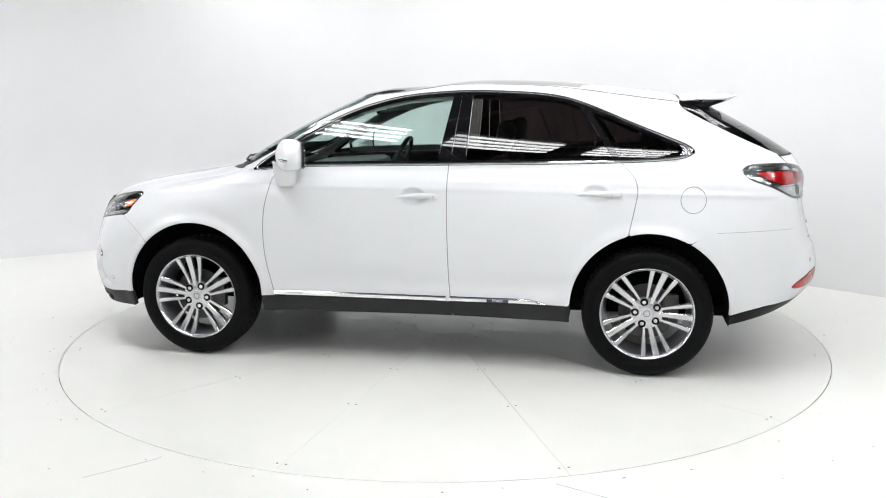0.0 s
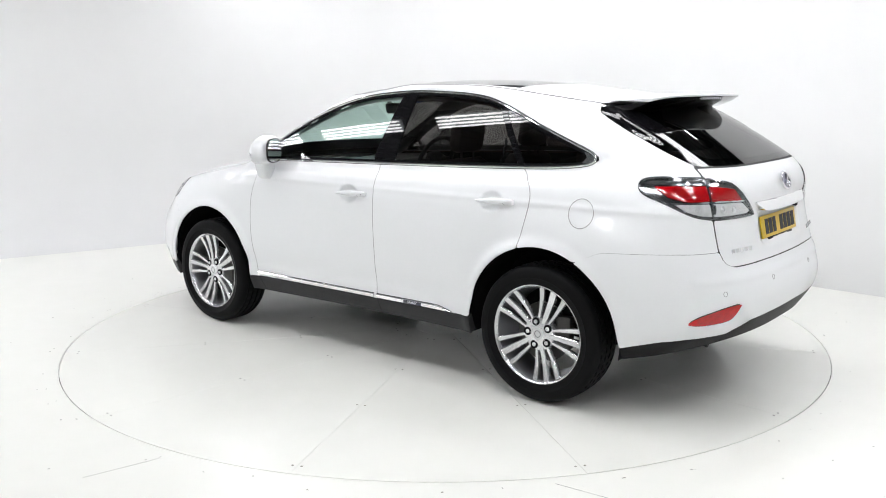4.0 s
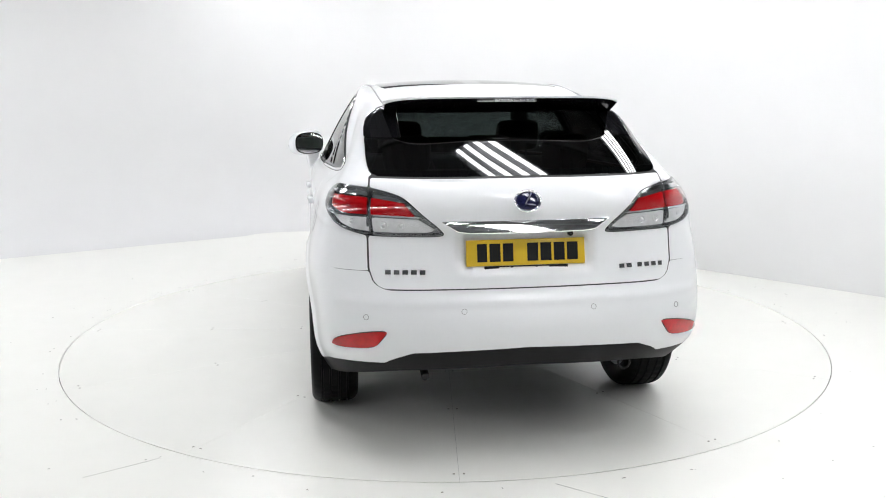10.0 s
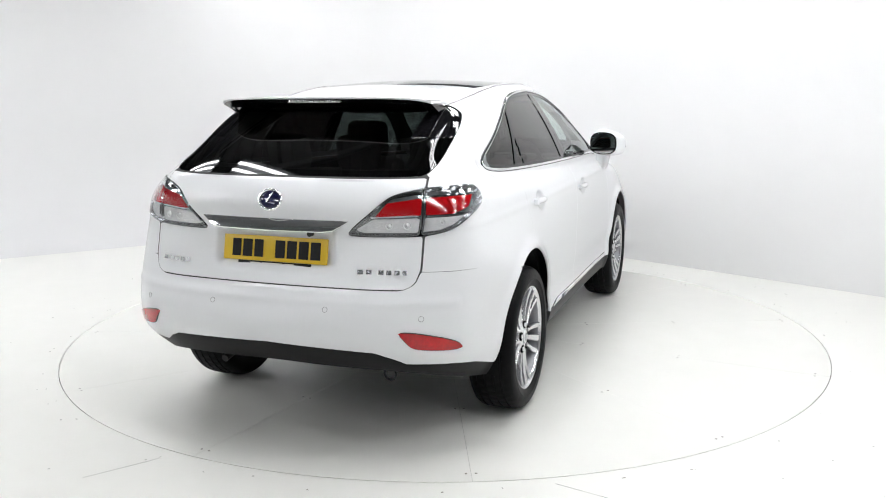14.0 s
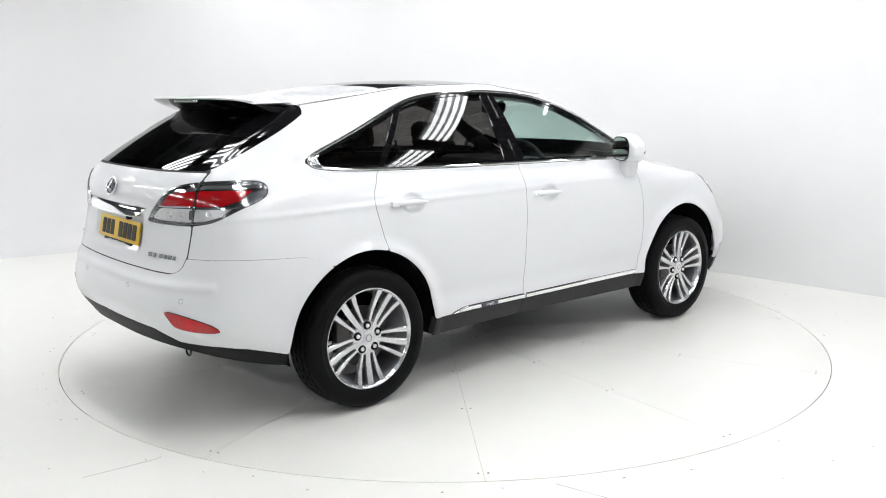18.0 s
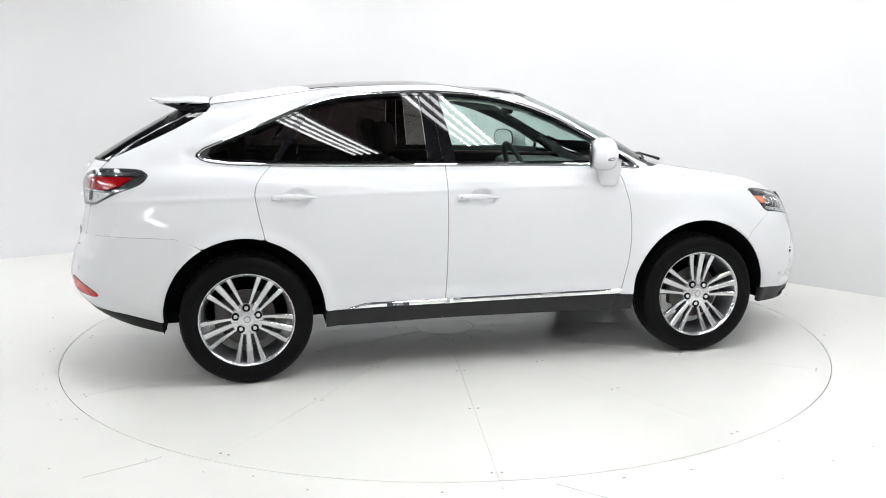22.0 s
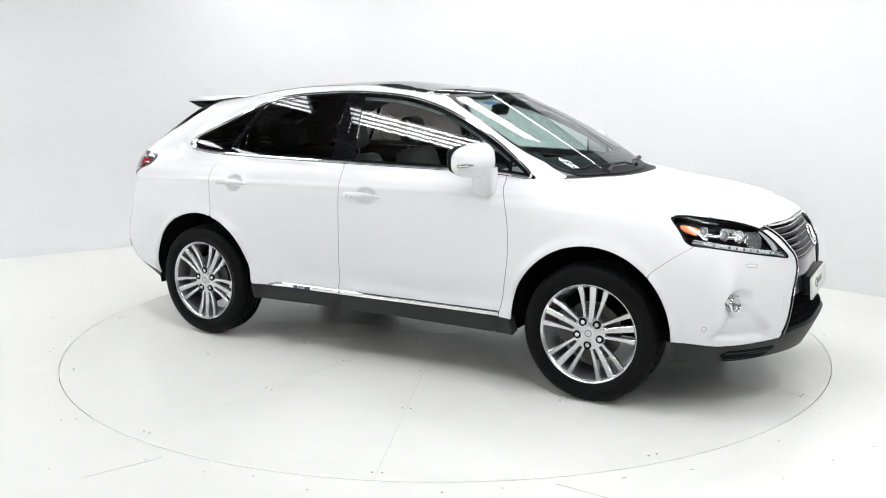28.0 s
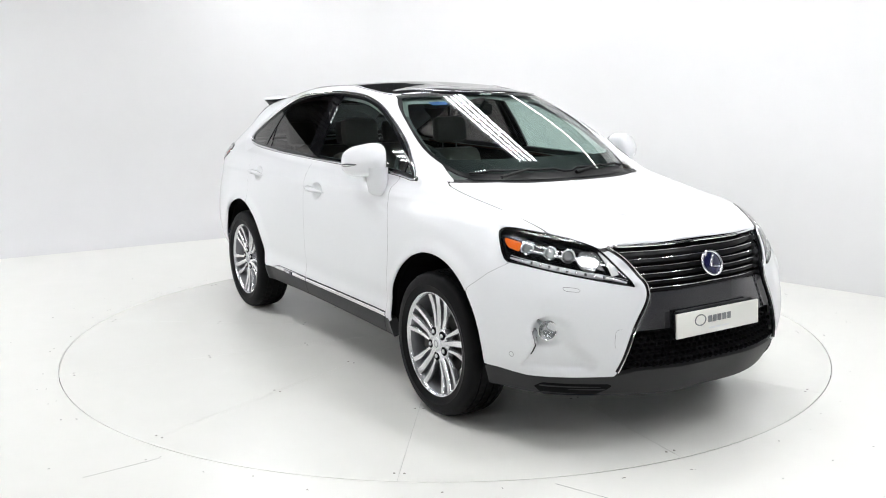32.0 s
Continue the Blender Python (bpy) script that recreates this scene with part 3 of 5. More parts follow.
dlo_top = spline([(1.01, 1.158), (.86, 1.262), (.70, 1.362), (.44, 1.488), (.24, 1.556), (.03, 1.597), (-.28, 1.618), (-.50, 1.614), (-.77, 1.596), (-.97, 1.55), (-1.31, 1.412), (-1.54, 1.320), (-1.605, 1.292)], 6)
dlo_low = spline([(-1.612, 1.272), (-1.565, 1.251), (-1.43, 1.233), (-1.22, 1.223), (-.75, 1.212), (-.22, 1.203), (.69, 1.182), (1.0, 1.152)], 5)
DLO = within(SX, SZ, np.concatenate([dlo_top, dlo_low]))
DLO = both(DLO, (4.2 - SU) * .1, (SU - 10.8) * .1)

SEAM_F = seam(*spline([(.30, .81), (.46, .865), (.62, .895), (.76, .908), (.92, .900), (1.06, .868), (1.17, .838), (1.2, .835)], 5).T)
SEAM_M = seam([.32, .52, .86, 1.21], [-.25, -.23, -.22, -.22])
SEAM_R = seam(*spline([(.81, -1.25), (.90, -1.270), (.99, -1.288), (1.06, -1.298), (1.12, -1.286), (1.17, -1.25), (1.22, -1.20)], 5).T)
SEAM_B = seam([.40, .66, .729, .804, .868, .89, 1.0], [1.66, 1.66, 1.692, 1.787, 1.888, 2.04, 2.06])
HOOD_Y = np.interp(SX, [1.0, 1.08, 1.16, 1.27, 1.5, 1.77, 1.95, 2.05, 2.13, 2.2], [.62, .66, .695, .69, .68, .668, .655, .60, .52, .50])

HEAD_A = (SX - SY) / 1.414
HEAD_LINE = spline([(.668, .985), (.686, 1.001), (.75, 1.0), (.82, .991), (.905, .979), (1.0, .963), (1.077, .943), (1.13, .922), (1.20, .862), (1.288, .778), (1.268, .779), (1.23, .785), (.988, .827), (.811, .856), (.712, .873), (.688, .93)], 4, True)
HEAD = both(within(HEAD_A, SZ, HEAD_LINE), (SU - 4.8) * .1, (SV - 4.6) * .1)
SPINDLE = both(within(SY, SZ, [(-.1, .948), (.16, .946), (.34, .942), (.495, .93), (.45, .885), (.415, .82), (.383, .775), (.39, .71), (.45, .61), (.53, .40), (.53, .375), (-.1, .375)]), (SU - 2.6) * .1)
CLAD_F = np.interp(SU, [0, 1.5, 1.8, 2.5, 3.2, 4, 4.6], [.405, .40, .374, .37, .366, .385, .395])
CLAD_R = np.interp(SU, [9.6, 10, 10.6, 11, 11.9, 12.1, 12.35, 14], [.345, .365, .425, .445, .455, .485, .515, .533])
TAIL_A = (-SX - SY) / 1.414
TAIL = both(within(TAIL_A, SZ, spline([(.737, 1.165), (.755, 1.192), (.80, 1.209), (.90, 1.213), (1.046, 1.206), (1.155, 1.186), (1.215, 1.156), (1.285, 1.09), (1.338, 1.028), (1.330, 1.010), (1.20, 1.011), (1.085, 1.013), (.985, 1.028), (.92, 1.05), (.835, 1.092), (.755, 1.130)], 4, True)), (9 - SU) * .1)
GATE_Y = np.interp(SZ, [.78, .80, .82, .87, 1.0, 1.2, 1.26, 1.3], [.59, .64, .66, .676, .676, .665, .655, .63])
GATE = both(SY - GATE_Y, .787 - SZ, SZ - 1.25, (11 - SU) * .1)
REAR_X = np.interp(SZ, [1.24, 1.254, 1.266, 1.333, 1.393, 1.43, 1.48, 1.51, 1.54, 1.6], [-2.13, -2.09, -2.058, -1.905, -1.775, -1.70, -1.605, -1.55, -1.527, -1.515])
REAR_BLACK = both(SX - REAR_X, 1.254 - SZ, (SV - 8.4) * .1, (10 - SU) * .1)
BUMP_Z = np.interp(SX, [-2.2, -2.09, -1.73, -1.61, -1.5], [.862, .862, .842, .79, .74])
SCREEN = both(within(SY, SZ, spline([(-.3, 1.0), (.30, 1.0), (.50, 1.12), (.545, 1.168), (.60, 1.20), (.635, 1.25), (.650, 1.31), (.637, 1.40), (.597, 1.50), (.535, 1.575), (.50, 1.598), (.25, 1.606), (-.3, 1.606)], 5, True)), (6.04 - SV) * .1, (SU - 5.6) * .1)
ROOF = both(SY - np.interp(SX, [-1.5, -.3, .3], [.545, .565, .535]), (7.9 - SV) * .1, -1.53 - SX, -SCREEN - .004)
ROOF = both(ROOF, np.where(SX > .3, 1.606 - SZ, -1))
SUNROOF = both(within(SX, SY, spline([(.46, -.3), (.46, .3), (.38, .44), (.30, .50), (.0, .525), (-.5, .525), (-.93, .50), (-.95, .40), (-.95, -.3)], 5, True)), (7.85 - SV) * .1, np.where(SX > .2, 1.607 - SZ, -1))

GLASS_IN = DLO + 0.021
B_FRONT = SX - np.interp(SZ, [1.19, 1.62], [-.148, -.222])
B_MID = SX - np.interp(SZ, [1.19, 1.62], [-.228, -.268])
B_REAR = SX - np.interp(SZ, [1.19, 1.62], [-.318, -.332])
C_BAR = SX - np.interp(SZ, [1.21, 1.56], [-1.20, -.965])
Q_BAR = SX - .845


tip_all = SX + 1.545 - 1.6 * np.abs(SZ - 1.285) ** 1.2


def spot(x, y, z, lift=0.0):
    """The place on the skin nearest to (x, |y|, z): a pose whose z axis stands off the surface and whose y axis points up."""
    d = (SX - x) ** 2 + (SY - abs(y)) ** 2 + (SZ - z) ** 2
    k = np.unravel_index(d.argmin(), d.shape)
    n = Vector(SKIN_N[k])
    p = Vector(SKIN[k])
    # slide along the surface to the exact place
    off = Vector((x, abs(y), z)) - p
    p = p + off - n * off.dot(n)
    if y < 0:
        n.y, p.y = -n.y, -p.y
    right = Vector((0, 0, 1)).cross(n).normalized()
    up = n.cross(right)
    m = Matrix((right, up, n)).transposed().to_4x4()
    m.translation = p + n * lift
    return m


def set_on(ob, m):
    ob.matrix_basis = m
    return ob


KEPT = {}


def on_skin(a, b, plane, mask):
    """The skin's point and normal at a place along the side (xz), across an end (yz) or round a lamp (az, bz), and a height."""
    key = (round(float(a), 5), round(float(b), 5), plane)
    if key not in KEPT:
        A = {"xz": SX, "yz": SY, "az": HEAD_A, "bz": TAIL_A}[plane]
        d2 = np.where(mask, (A - a) ** 2 + (SZ - b) ** 2, 99).ravel()
        k = np.argpartition(d2, 24)[:24]
        w = np.sqrt(np.exp(-d2[k] / (2 * max(.012 ** 2, d2[k].mean() * .35))))[:, None]
        X = np.stack([np.ones(24), A.ravel()[k] - a, SZ.ravel()[k] - b], -1) * w
        c = np.linalg.solve(X.T @ X + np.eye(3) * 1e-6, X.T @ (SKIN.reshape(-1, 3)[k] * w))
        n = (SKIN_N.reshape(-1, 3)[k] * w).sum(0)
        KEPT[key] = (c[0], n / np.linalg.norm(n))
    p, n = KEPT[key]
    return Vector(p), Vector(n)


def even(pts, step, closed=False):
    """The same path with points at even steps."""
    P = np.array(pts, float)
    if closed:
        P = np.concatenate([P, P[:1]])
    L = np.concatenate([[0], np.cumsum(np.linalg.norm(np.diff(P, axis=0), axis=1))])
    n = max(2, int(L[-1] / step) + 1)
    at = np.linspace(0, L[-1], n + 1)[:-1] if closed else np.linspace(0, L[-1], n)
    return np.stack([np.interp(at, L, P[:, 0]), np.interp(at, L, P[:, 1])], -1)


def ribbon(name, pts, plane, mask, mat, parent, side, width, thick, label="", closed=False, shift=0.0, lift=0.0):
    """A slim raised moulding along an outline on the skin."""
    P = [on_skin(a, b, plane, mask) for a, b in pts]
    n = len(P)
    Q = np.array([list(p) + list(m) for p, m in P])
    for _ in range(3):
        B = np.concatenate([Q[-1:], Q, Q[:1]]) if closed else np.concatenate([2 * Q[:1] - Q[1:2], Q, 2 * Q[-1:] - Q[-2:-1]])
        Q = .25 * B[:-2] + .5 * Q + .25 * B[2:]
    P = [(Vector(q[:3]), Vector(q[3:]).normalized()) for q in Q]
    bm = bmesh.new()
    rings = []
    for i, (p, nr) in enumerate(P):
        q0 = P[i - 1][0] if (i or closed) else p
        q1 = P[(i + 1) % n][0] if (i < n - 1 or closed) else p
        t = (q1 - q0).normalized()
        b = nr.cross(t).normalized()
        wd = width[i] if isinstance(width, (list, tuple)) else width
        ring = []
        for o, h in ((-.5, -.006), (-.5, .15 * thick), (-.36, .72 * thick), (0, thick), (.36, .72 * thick), (.5, .15 * thick), (.5, -.006)):
            v = p + b * (o * wd + shift) + nr * (h + lift)
            ring.append(bm.verts.new((v.x, v.y * side, v.z)))
        rings.append(ring)
    for i in range(n if closed else n - 1):
        a, b = rings[i], rings[(i + 1) % n]
        for k in range(6):
            bm.faces.new((a[k], a[k + 1], b[k + 1], b[k]))
    if not closed:
        bm.faces.new(rings[0])
        bm.faces.new(rings[-1])
    return part(name, bm, mat, parent, label)


def skin_panels(car):
    doors = {}
    F = both(SX - SEAM_F + G, SEAM_M - SX + G, .400 - SZ, -DLO + .001, (SV - 6.25) * .1, ARCHES)
    R = both(SX - SEAM_M + G, SEAM_R - SX + G, .400 - SZ, -DLO + .001, (SV - 6.25) * .1, ARCHES + .0)
    for s in (1, -1):
        doors["front", s] = panel("front_door", F, M_PAINT, car, side=s, label="pearl white front door")
        doors["rear", s] = panel("rear_door", R, M_PAINT, car, side=s, label="pearl white rear door")
    fender = both(SEAM_F - SX + G, SX - SEAM_B + .0022, -HEAD + .004, .39 - SZ, (SV - 6.0) * .1, ARCHES, np.where(SV > 3.85, HOOD_Y + 1.3 * G - SY, -1), -DLO + .001, (2.0 - SU) * .1)
    pair("front_fender", fender, M_PAINT, car)
    bumper = both(SEAM_B + .0022 - SX, -HEAD + .004, -SPINDLE, CLAD_F + G - SZ, (SV - 4.02) * .1, ARCHES, (SU - 5) * .1, np.where(SV > 3.9, SY - HOOD_Y + .03, -1))
    fb = panel("front_bumper", bumper, M_PAINT, car, side=0)
    hood = both(np.where(SV > 3.5, SY - HOOD_Y + 1.3 * G, 1), (3.98 - SV) * .1, (SV - 5.935) * .1, 1.0 - SX, -HEAD + .004, np.where(SV < 4.3, .949 - SZ - .4 * np.maximum(0, SY - .3) ** 2, -1))
    panel("hood", hood, M_PAINT, car, side=0)
    quarter = both(SX - SEAM_R + G, np.where(SX < -1.5, BUMP_Z + .0008 - SZ, -1), .33 - SZ, ARCHES)
    rail = both((6.0 - SV) * .1, -SX - 1.2)
    base = both(either(quarter, rail), -DLO + .001, -TAIL + .004, -GATE + 2 * G, -REAR_BLACK + .003, -ROOF + .002, -SCREEN + .003, -both(SUNROOF, (7.9 - SV)), np.where((SU < 3) & (SV < 7.9), 1, -1), np.where((SX < -1.53) & (SV > 8.1), 1, -1), np.where(SX < -1.9, np.where(SZ > 1.25, SY - 2, -1), -1))
    pair("body_side", base, M_PAINT, car)
    panel("roof", both(ROOF, -SUNROOF + .002), M_PAINT, car, side=0)
    panel("roof_glass", SUNROOF, M_ROOFGLASS, car, side=0, lift=-.001, label="black panoramic roof panel")
    gate = panel("tailgate", both(GATE + G, -TAIL + .004), M_PAINT, car, side=0)
    rb = panel("rear_bumper", both(SX + 1.5, SZ - BUMP_Z + .0008, -GATE + G, CLAD_R + G - SZ, ARCHES, (9 - SU) * .1), M_PAINT, car, side=0)
    # cladding
    pc = panel("front_cladding", both(SZ - CLAD_F, (SU - 4.9) * .1, ARCHES), M_CLAD, car, side=0, lip=.03, label="dark grey plastic lower lip")
    panel("rear_cladding", both(SZ - CLAD_R, (9.2 - SU) * .1, ARCHES, SX + 1.4), M_LIP, car, side=0, lip=.03, label="black plastic rear lip")
    sill = both(SZ - .397, ARCHES, (4.5 - SU) * .1, (SU - 9.3) * .1, -1.15 - SX, SX - 1.15)
    for s in (1, -1):
        for key, f in (("front", both(SX - SEAM_F + G, SEAM_M - SX + G)), ("rear", both(SX - SEAM_M + G, -1.15 - SX)), ("fender", SEAM_F - SX + G)):
            p = doors.get((key, s), car)
            panel("sill_cladding", both(sill, f), M_CLAD, p, side=s, lip=.05, lift=.002, label="dark grey plastic sill")
        # chrome strip, tapering to the rear
        low_mask = (SU > 5) & (SU < 9) & (SV < 3.4)
        path = [(-.212 + .0355 * k, .415) for k in range(31)]
        # wider black backing paints the dark shade lines along the chrome's edges
        ribbon("strip_shade_line", path, "xz", low_mask, M_INK, doors["front", s], s, .033, .0045)
        ribbon("sill_strip", path, "xz", low_mask, M_CHROME, doors["front", s], s, .029, .009, "bright chrome strip")
        wd = [.029 * min(1, .10 + (17 - k) / 3.0) for k in range(18)]
        path = [(-.236 - .0335 * k, .415 - (.029 - w) / 2) for k, w in enumerate(wd)]
        ribbon("strip_shade_line", path, "xz", low_mask, M_INK, doors["rear", s], s, [w + .004 for w in wd], .0045)
        ribbon("sill_strip", path, "xz", low_mask, M_CHROME, doors["rear", s], s, wd, .009, "bright chrome strip with a tapered end")
        p, n = on_skin(-.52, .415, "xz", low_mask)
        m = spot(-.52, s * p.y, .415, .0085)
        bm = bmesh.new()
        box(bm, 0, 0, .001, .128, .019, .004, .001)
        bd = part("badge", bm, M_BLUE, doors["rear", s], "dark blue badge that reads HYBRID")
        bd.matrix_basis = m
        word("HYBRID", .0175, M_SATIN, bd, pose(0, 0, .0034), "badge_letters")
        # glazing
        fd, rd = doors["front", s], doors["rear", s]
        panel("door_glass", both(GLASS_IN, -B_FRONT + .004, Q_BAR + .004), M_GLASS, fd, side=s, lift=-.004, lip=.004, label="clear green-tinted glass")
        panel("quarter_light", both(GLASS_IN, .016 - Q_BAR), M_GLASS, fd, side=s, lift=-.004, lip=.004, label="small clear front quarter light")
        panel("mirror_bar", both(GLASS_IN - .002, np.abs(Q_BAR - .006) - .0105), M_GLOSSBLACK, fd, side=s, lift=0, lip=.01, label="black window bar")
        panel("pillar_trim", both(GLASS_IN, B_FRONT, -B_MID + .002), M_GLOSSBLACK, fd, side=s, label="gloss black pillar trim")
        panel("pillar_trim", both(GLASS_IN, B_MID + .002, -B_REAR), M_GLOSSBLACK, rd, side=s, label="gloss black pillar trim")
        panel("door_glass", both(GLASS_IN, B_REAR + .004, -C_BAR + .02), M_TINT, rd, side=s, lift=-.004, lip=.004, label="dark privacy glass")
        panel("window_bar", both(GLASS_IN, np.abs(C_BAR) - .019), M_GLOSSBLACK, rd, side=s, label="gloss black window bar")
        panel("window_bar", both(GLASS_IN, np.abs(SX + 1.055 + (SZ - 1.22) * .03) - .006, -C_BAR + .01), M_GLOSSBLACK, rd, side=s, label="thin black glass run")
        panel("rear_quarter_glass", both(GLASS_IN, C_BAR + .02, -tip_all), M_TINT, car, side=s, lift=-.004, lip=.004, label="dark fixed rear quarter glass")
        # window surround: chrome outside, black inside
        side_mask = (SU > 4) & (SU < 11) & (SV > 5) & (SV < 8.6)
        loop = even(np.concatenate([dlo_top[1:-1], dlo_low]), .024, True)
        # black backing stands in for the dark ceiling mirrored at the trim's edges
        ribbon("window_trim_dark_edge", loop, "xz", side_mask, M_INK, car, s, .019, .003, "thin black line for the dark reflection at the chrome's edges", True)
        ribbon("window_trim", loop, "xz", side_mask, M_CHROME, car, s, .015, .0075, "bright chrome window surround", True)
        panel("window_tip", both(DLO + .010, tip_all), M_SMOKE, car, side=s, lift=.002, lip=.01, label="dark chrome tip behind the quarter glass")
        panel("window_seal", both(DLO + .001, -GLASS_IN), M_GLOSSBLACK, car, side=s, lift=-.001, lip=.01, label="black window seal")
    panel("windscreen", SCREEN + .013, M_SCREEN, car, side=0, lift=-.003, lip=.004, label="clear laminated windscreen")
    panel("windscreen_seal", both(SCREEN - .003, -SCREEN - .013), M_INK, car, side=0, lift=-.003, label="black windscreen edge")
    # added black strip, darkens the glass corner and hides the lip behind it
    panel("windscreen_lip_cover", both(SCREEN + .004, -SCREEN - .045, .90 - SX), M_INK, car, side=0, lift=-.009, lip=0, label="black strip added behind the foot of the glass to hide the inner lip")
    panel("cowl", both((5.86 - SV) * .1, (SV - 6.06) * .1, (SU - 3.3) * .1), M_CLAD, car, side=0, lift=-.012, lip=0, label="black plastic scuttle")
    # rear glass and its black side trims
    wing = both(REAR_BLACK, 1.41 - SZ, .50 - SY)
    rg = panel("rear_window", both(REAR_BLACK + .002, -wing + .002), M_REARGLASS, car, side=0, lip=.006, label="dark tinted rear window")
    pair("rear_window_trim", wing, M_PIANO, car, lift=.0015, label="gloss black trim beside the rear window")
    # mouldings in the roof's two ditches
    for s in (1, -1):
        pts = []
        for k in range(34):
            x = .28 - 1.80 * k / 33
            y = float(np.interp(x, [-1.5, -.3, .3], [.545, .565, .535]))
            d = np.where(SV > 7, (SX - x) ** 2 + (SY - y) ** 2, 9)
            q = np.argsort(d, axis=None)[:8]
            pts.append((x, s * y, float(np.mean(SZ.flat[q])) + .0005))
        part("roof_moulding", tube(pts, .0042, 6), M_SEAL, car, "thin grey roof moulding")
    # fuel flap
    ring = [(-1.60 + .069 * math.cos(t), 1.02 + .073 * math.sin(t)) for t in [2 * math.pi * k / 48 for k in range(48)]]
    ribbon("fuel_flap", ring, "xz", (SU > 8) & (SV > 2.5) & (SV < 6), M_SEAL, car, 1, .0042, .0014, "thin round shut line of the fuel flap", True)
    # rubber seals in the depth of the shut lines; M_GAP strips paint the gap's shade
    for s in (1, -1):
        for key, f in (("front", SX - SEAM_F), ("front", SX - SEAM_M), ("rear", SX - SEAM_R)):
            panel("door_seal", both(np.abs(f) - .03, .41 - SZ, -DLO - .004, (SV - 6.1) * .1, ARCHES + .004, (4 - SU) * .1, (SU - 10.5) * .1), M_SEAL, doors[key, s], side=s, lift=-.0014, lip=0)
        panel("hood_gap_shade", both(np.abs(SY - HOOD_Y) - .03, (3.9 - SV) * .1, (SV - 5.9) * .1, -HEAD + .003, (SU - 5) * .1), M_GAP, car, side=s, lift=-.0014, lip=0)
        panel("bumper_seal", both(np.abs(SX - SEAM_B) - .03, 1.6 - SX, .66 - SZ, -HEAD + .003, (SU - 6) * .1, ARCHES + .004, (SV - 4.0) * .1), M_SEAL, car, side=s, lift=-.0014, lip=0)
        panel("gate_gap_shade", both(np.abs(GATE) - .03, -TAIL + .003, (11 - SU) * .1), M_GAP, car, side=s, lift=-.0014, lip=0)
    return doors, fb, gate, rb


def word(text, size, mat, parent, m, name, extrude=0.0006):
    """Raised lettering as a mesh."""
    cu = bpy.data.curves.new(name, "FONT")
    cu.body, cu.size, cu.extrude = text, size, extrude
    cu.align_x, cu.align_y = "CENTER", "CENTER"
    tmp = new(name, cu)
    me = bpy.data.meshes.new_from_object(tmp.evaluated_get(bpy.context.evaluated_depsgraph_get()))
    bpy.data.objects.remove(tmp)
    bpy.data.curves.remove(cu)
    me.materials.clear()
    me.materials.append(mat)
    ob = new(name, me)
    ob.parent = parent
    ob.matrix_basis = m
    return ob


def bars(parent, m, x0, height, widths, gap, mat, name="character_bar", depth=.002):
    """Plain upright bars in place of characters."""
    x = x0
    for w in widths:
        if w > 0:
            bm = bmesh.new()
            box(bm, x + w / 2, 0, depth / 2, w, height, depth)
            ob = part(name, bm, mat, parent, smooth=False)
            ob.matrix_basis = m
        x += abs(w) + gap


def dome(r, h, n=20, rings=5):
    return lathe([(max(r * math.cos(a), 1e-4), h * math.sin(a)) for a in [math.pi / 2 * k / rings for k in range(rings + 1)]], n, "z")


M_CLEARREF = material("clear_lens_reflector", (0.74, 0.745, 0.75), 0.25, 0.35, vary=.15, scale=40, bump=.6, bump_scale=70)
M_BULB = material("projector_glass", (0.42, 0.43, 0.44), 0.06, 0.6, coat=1.0)


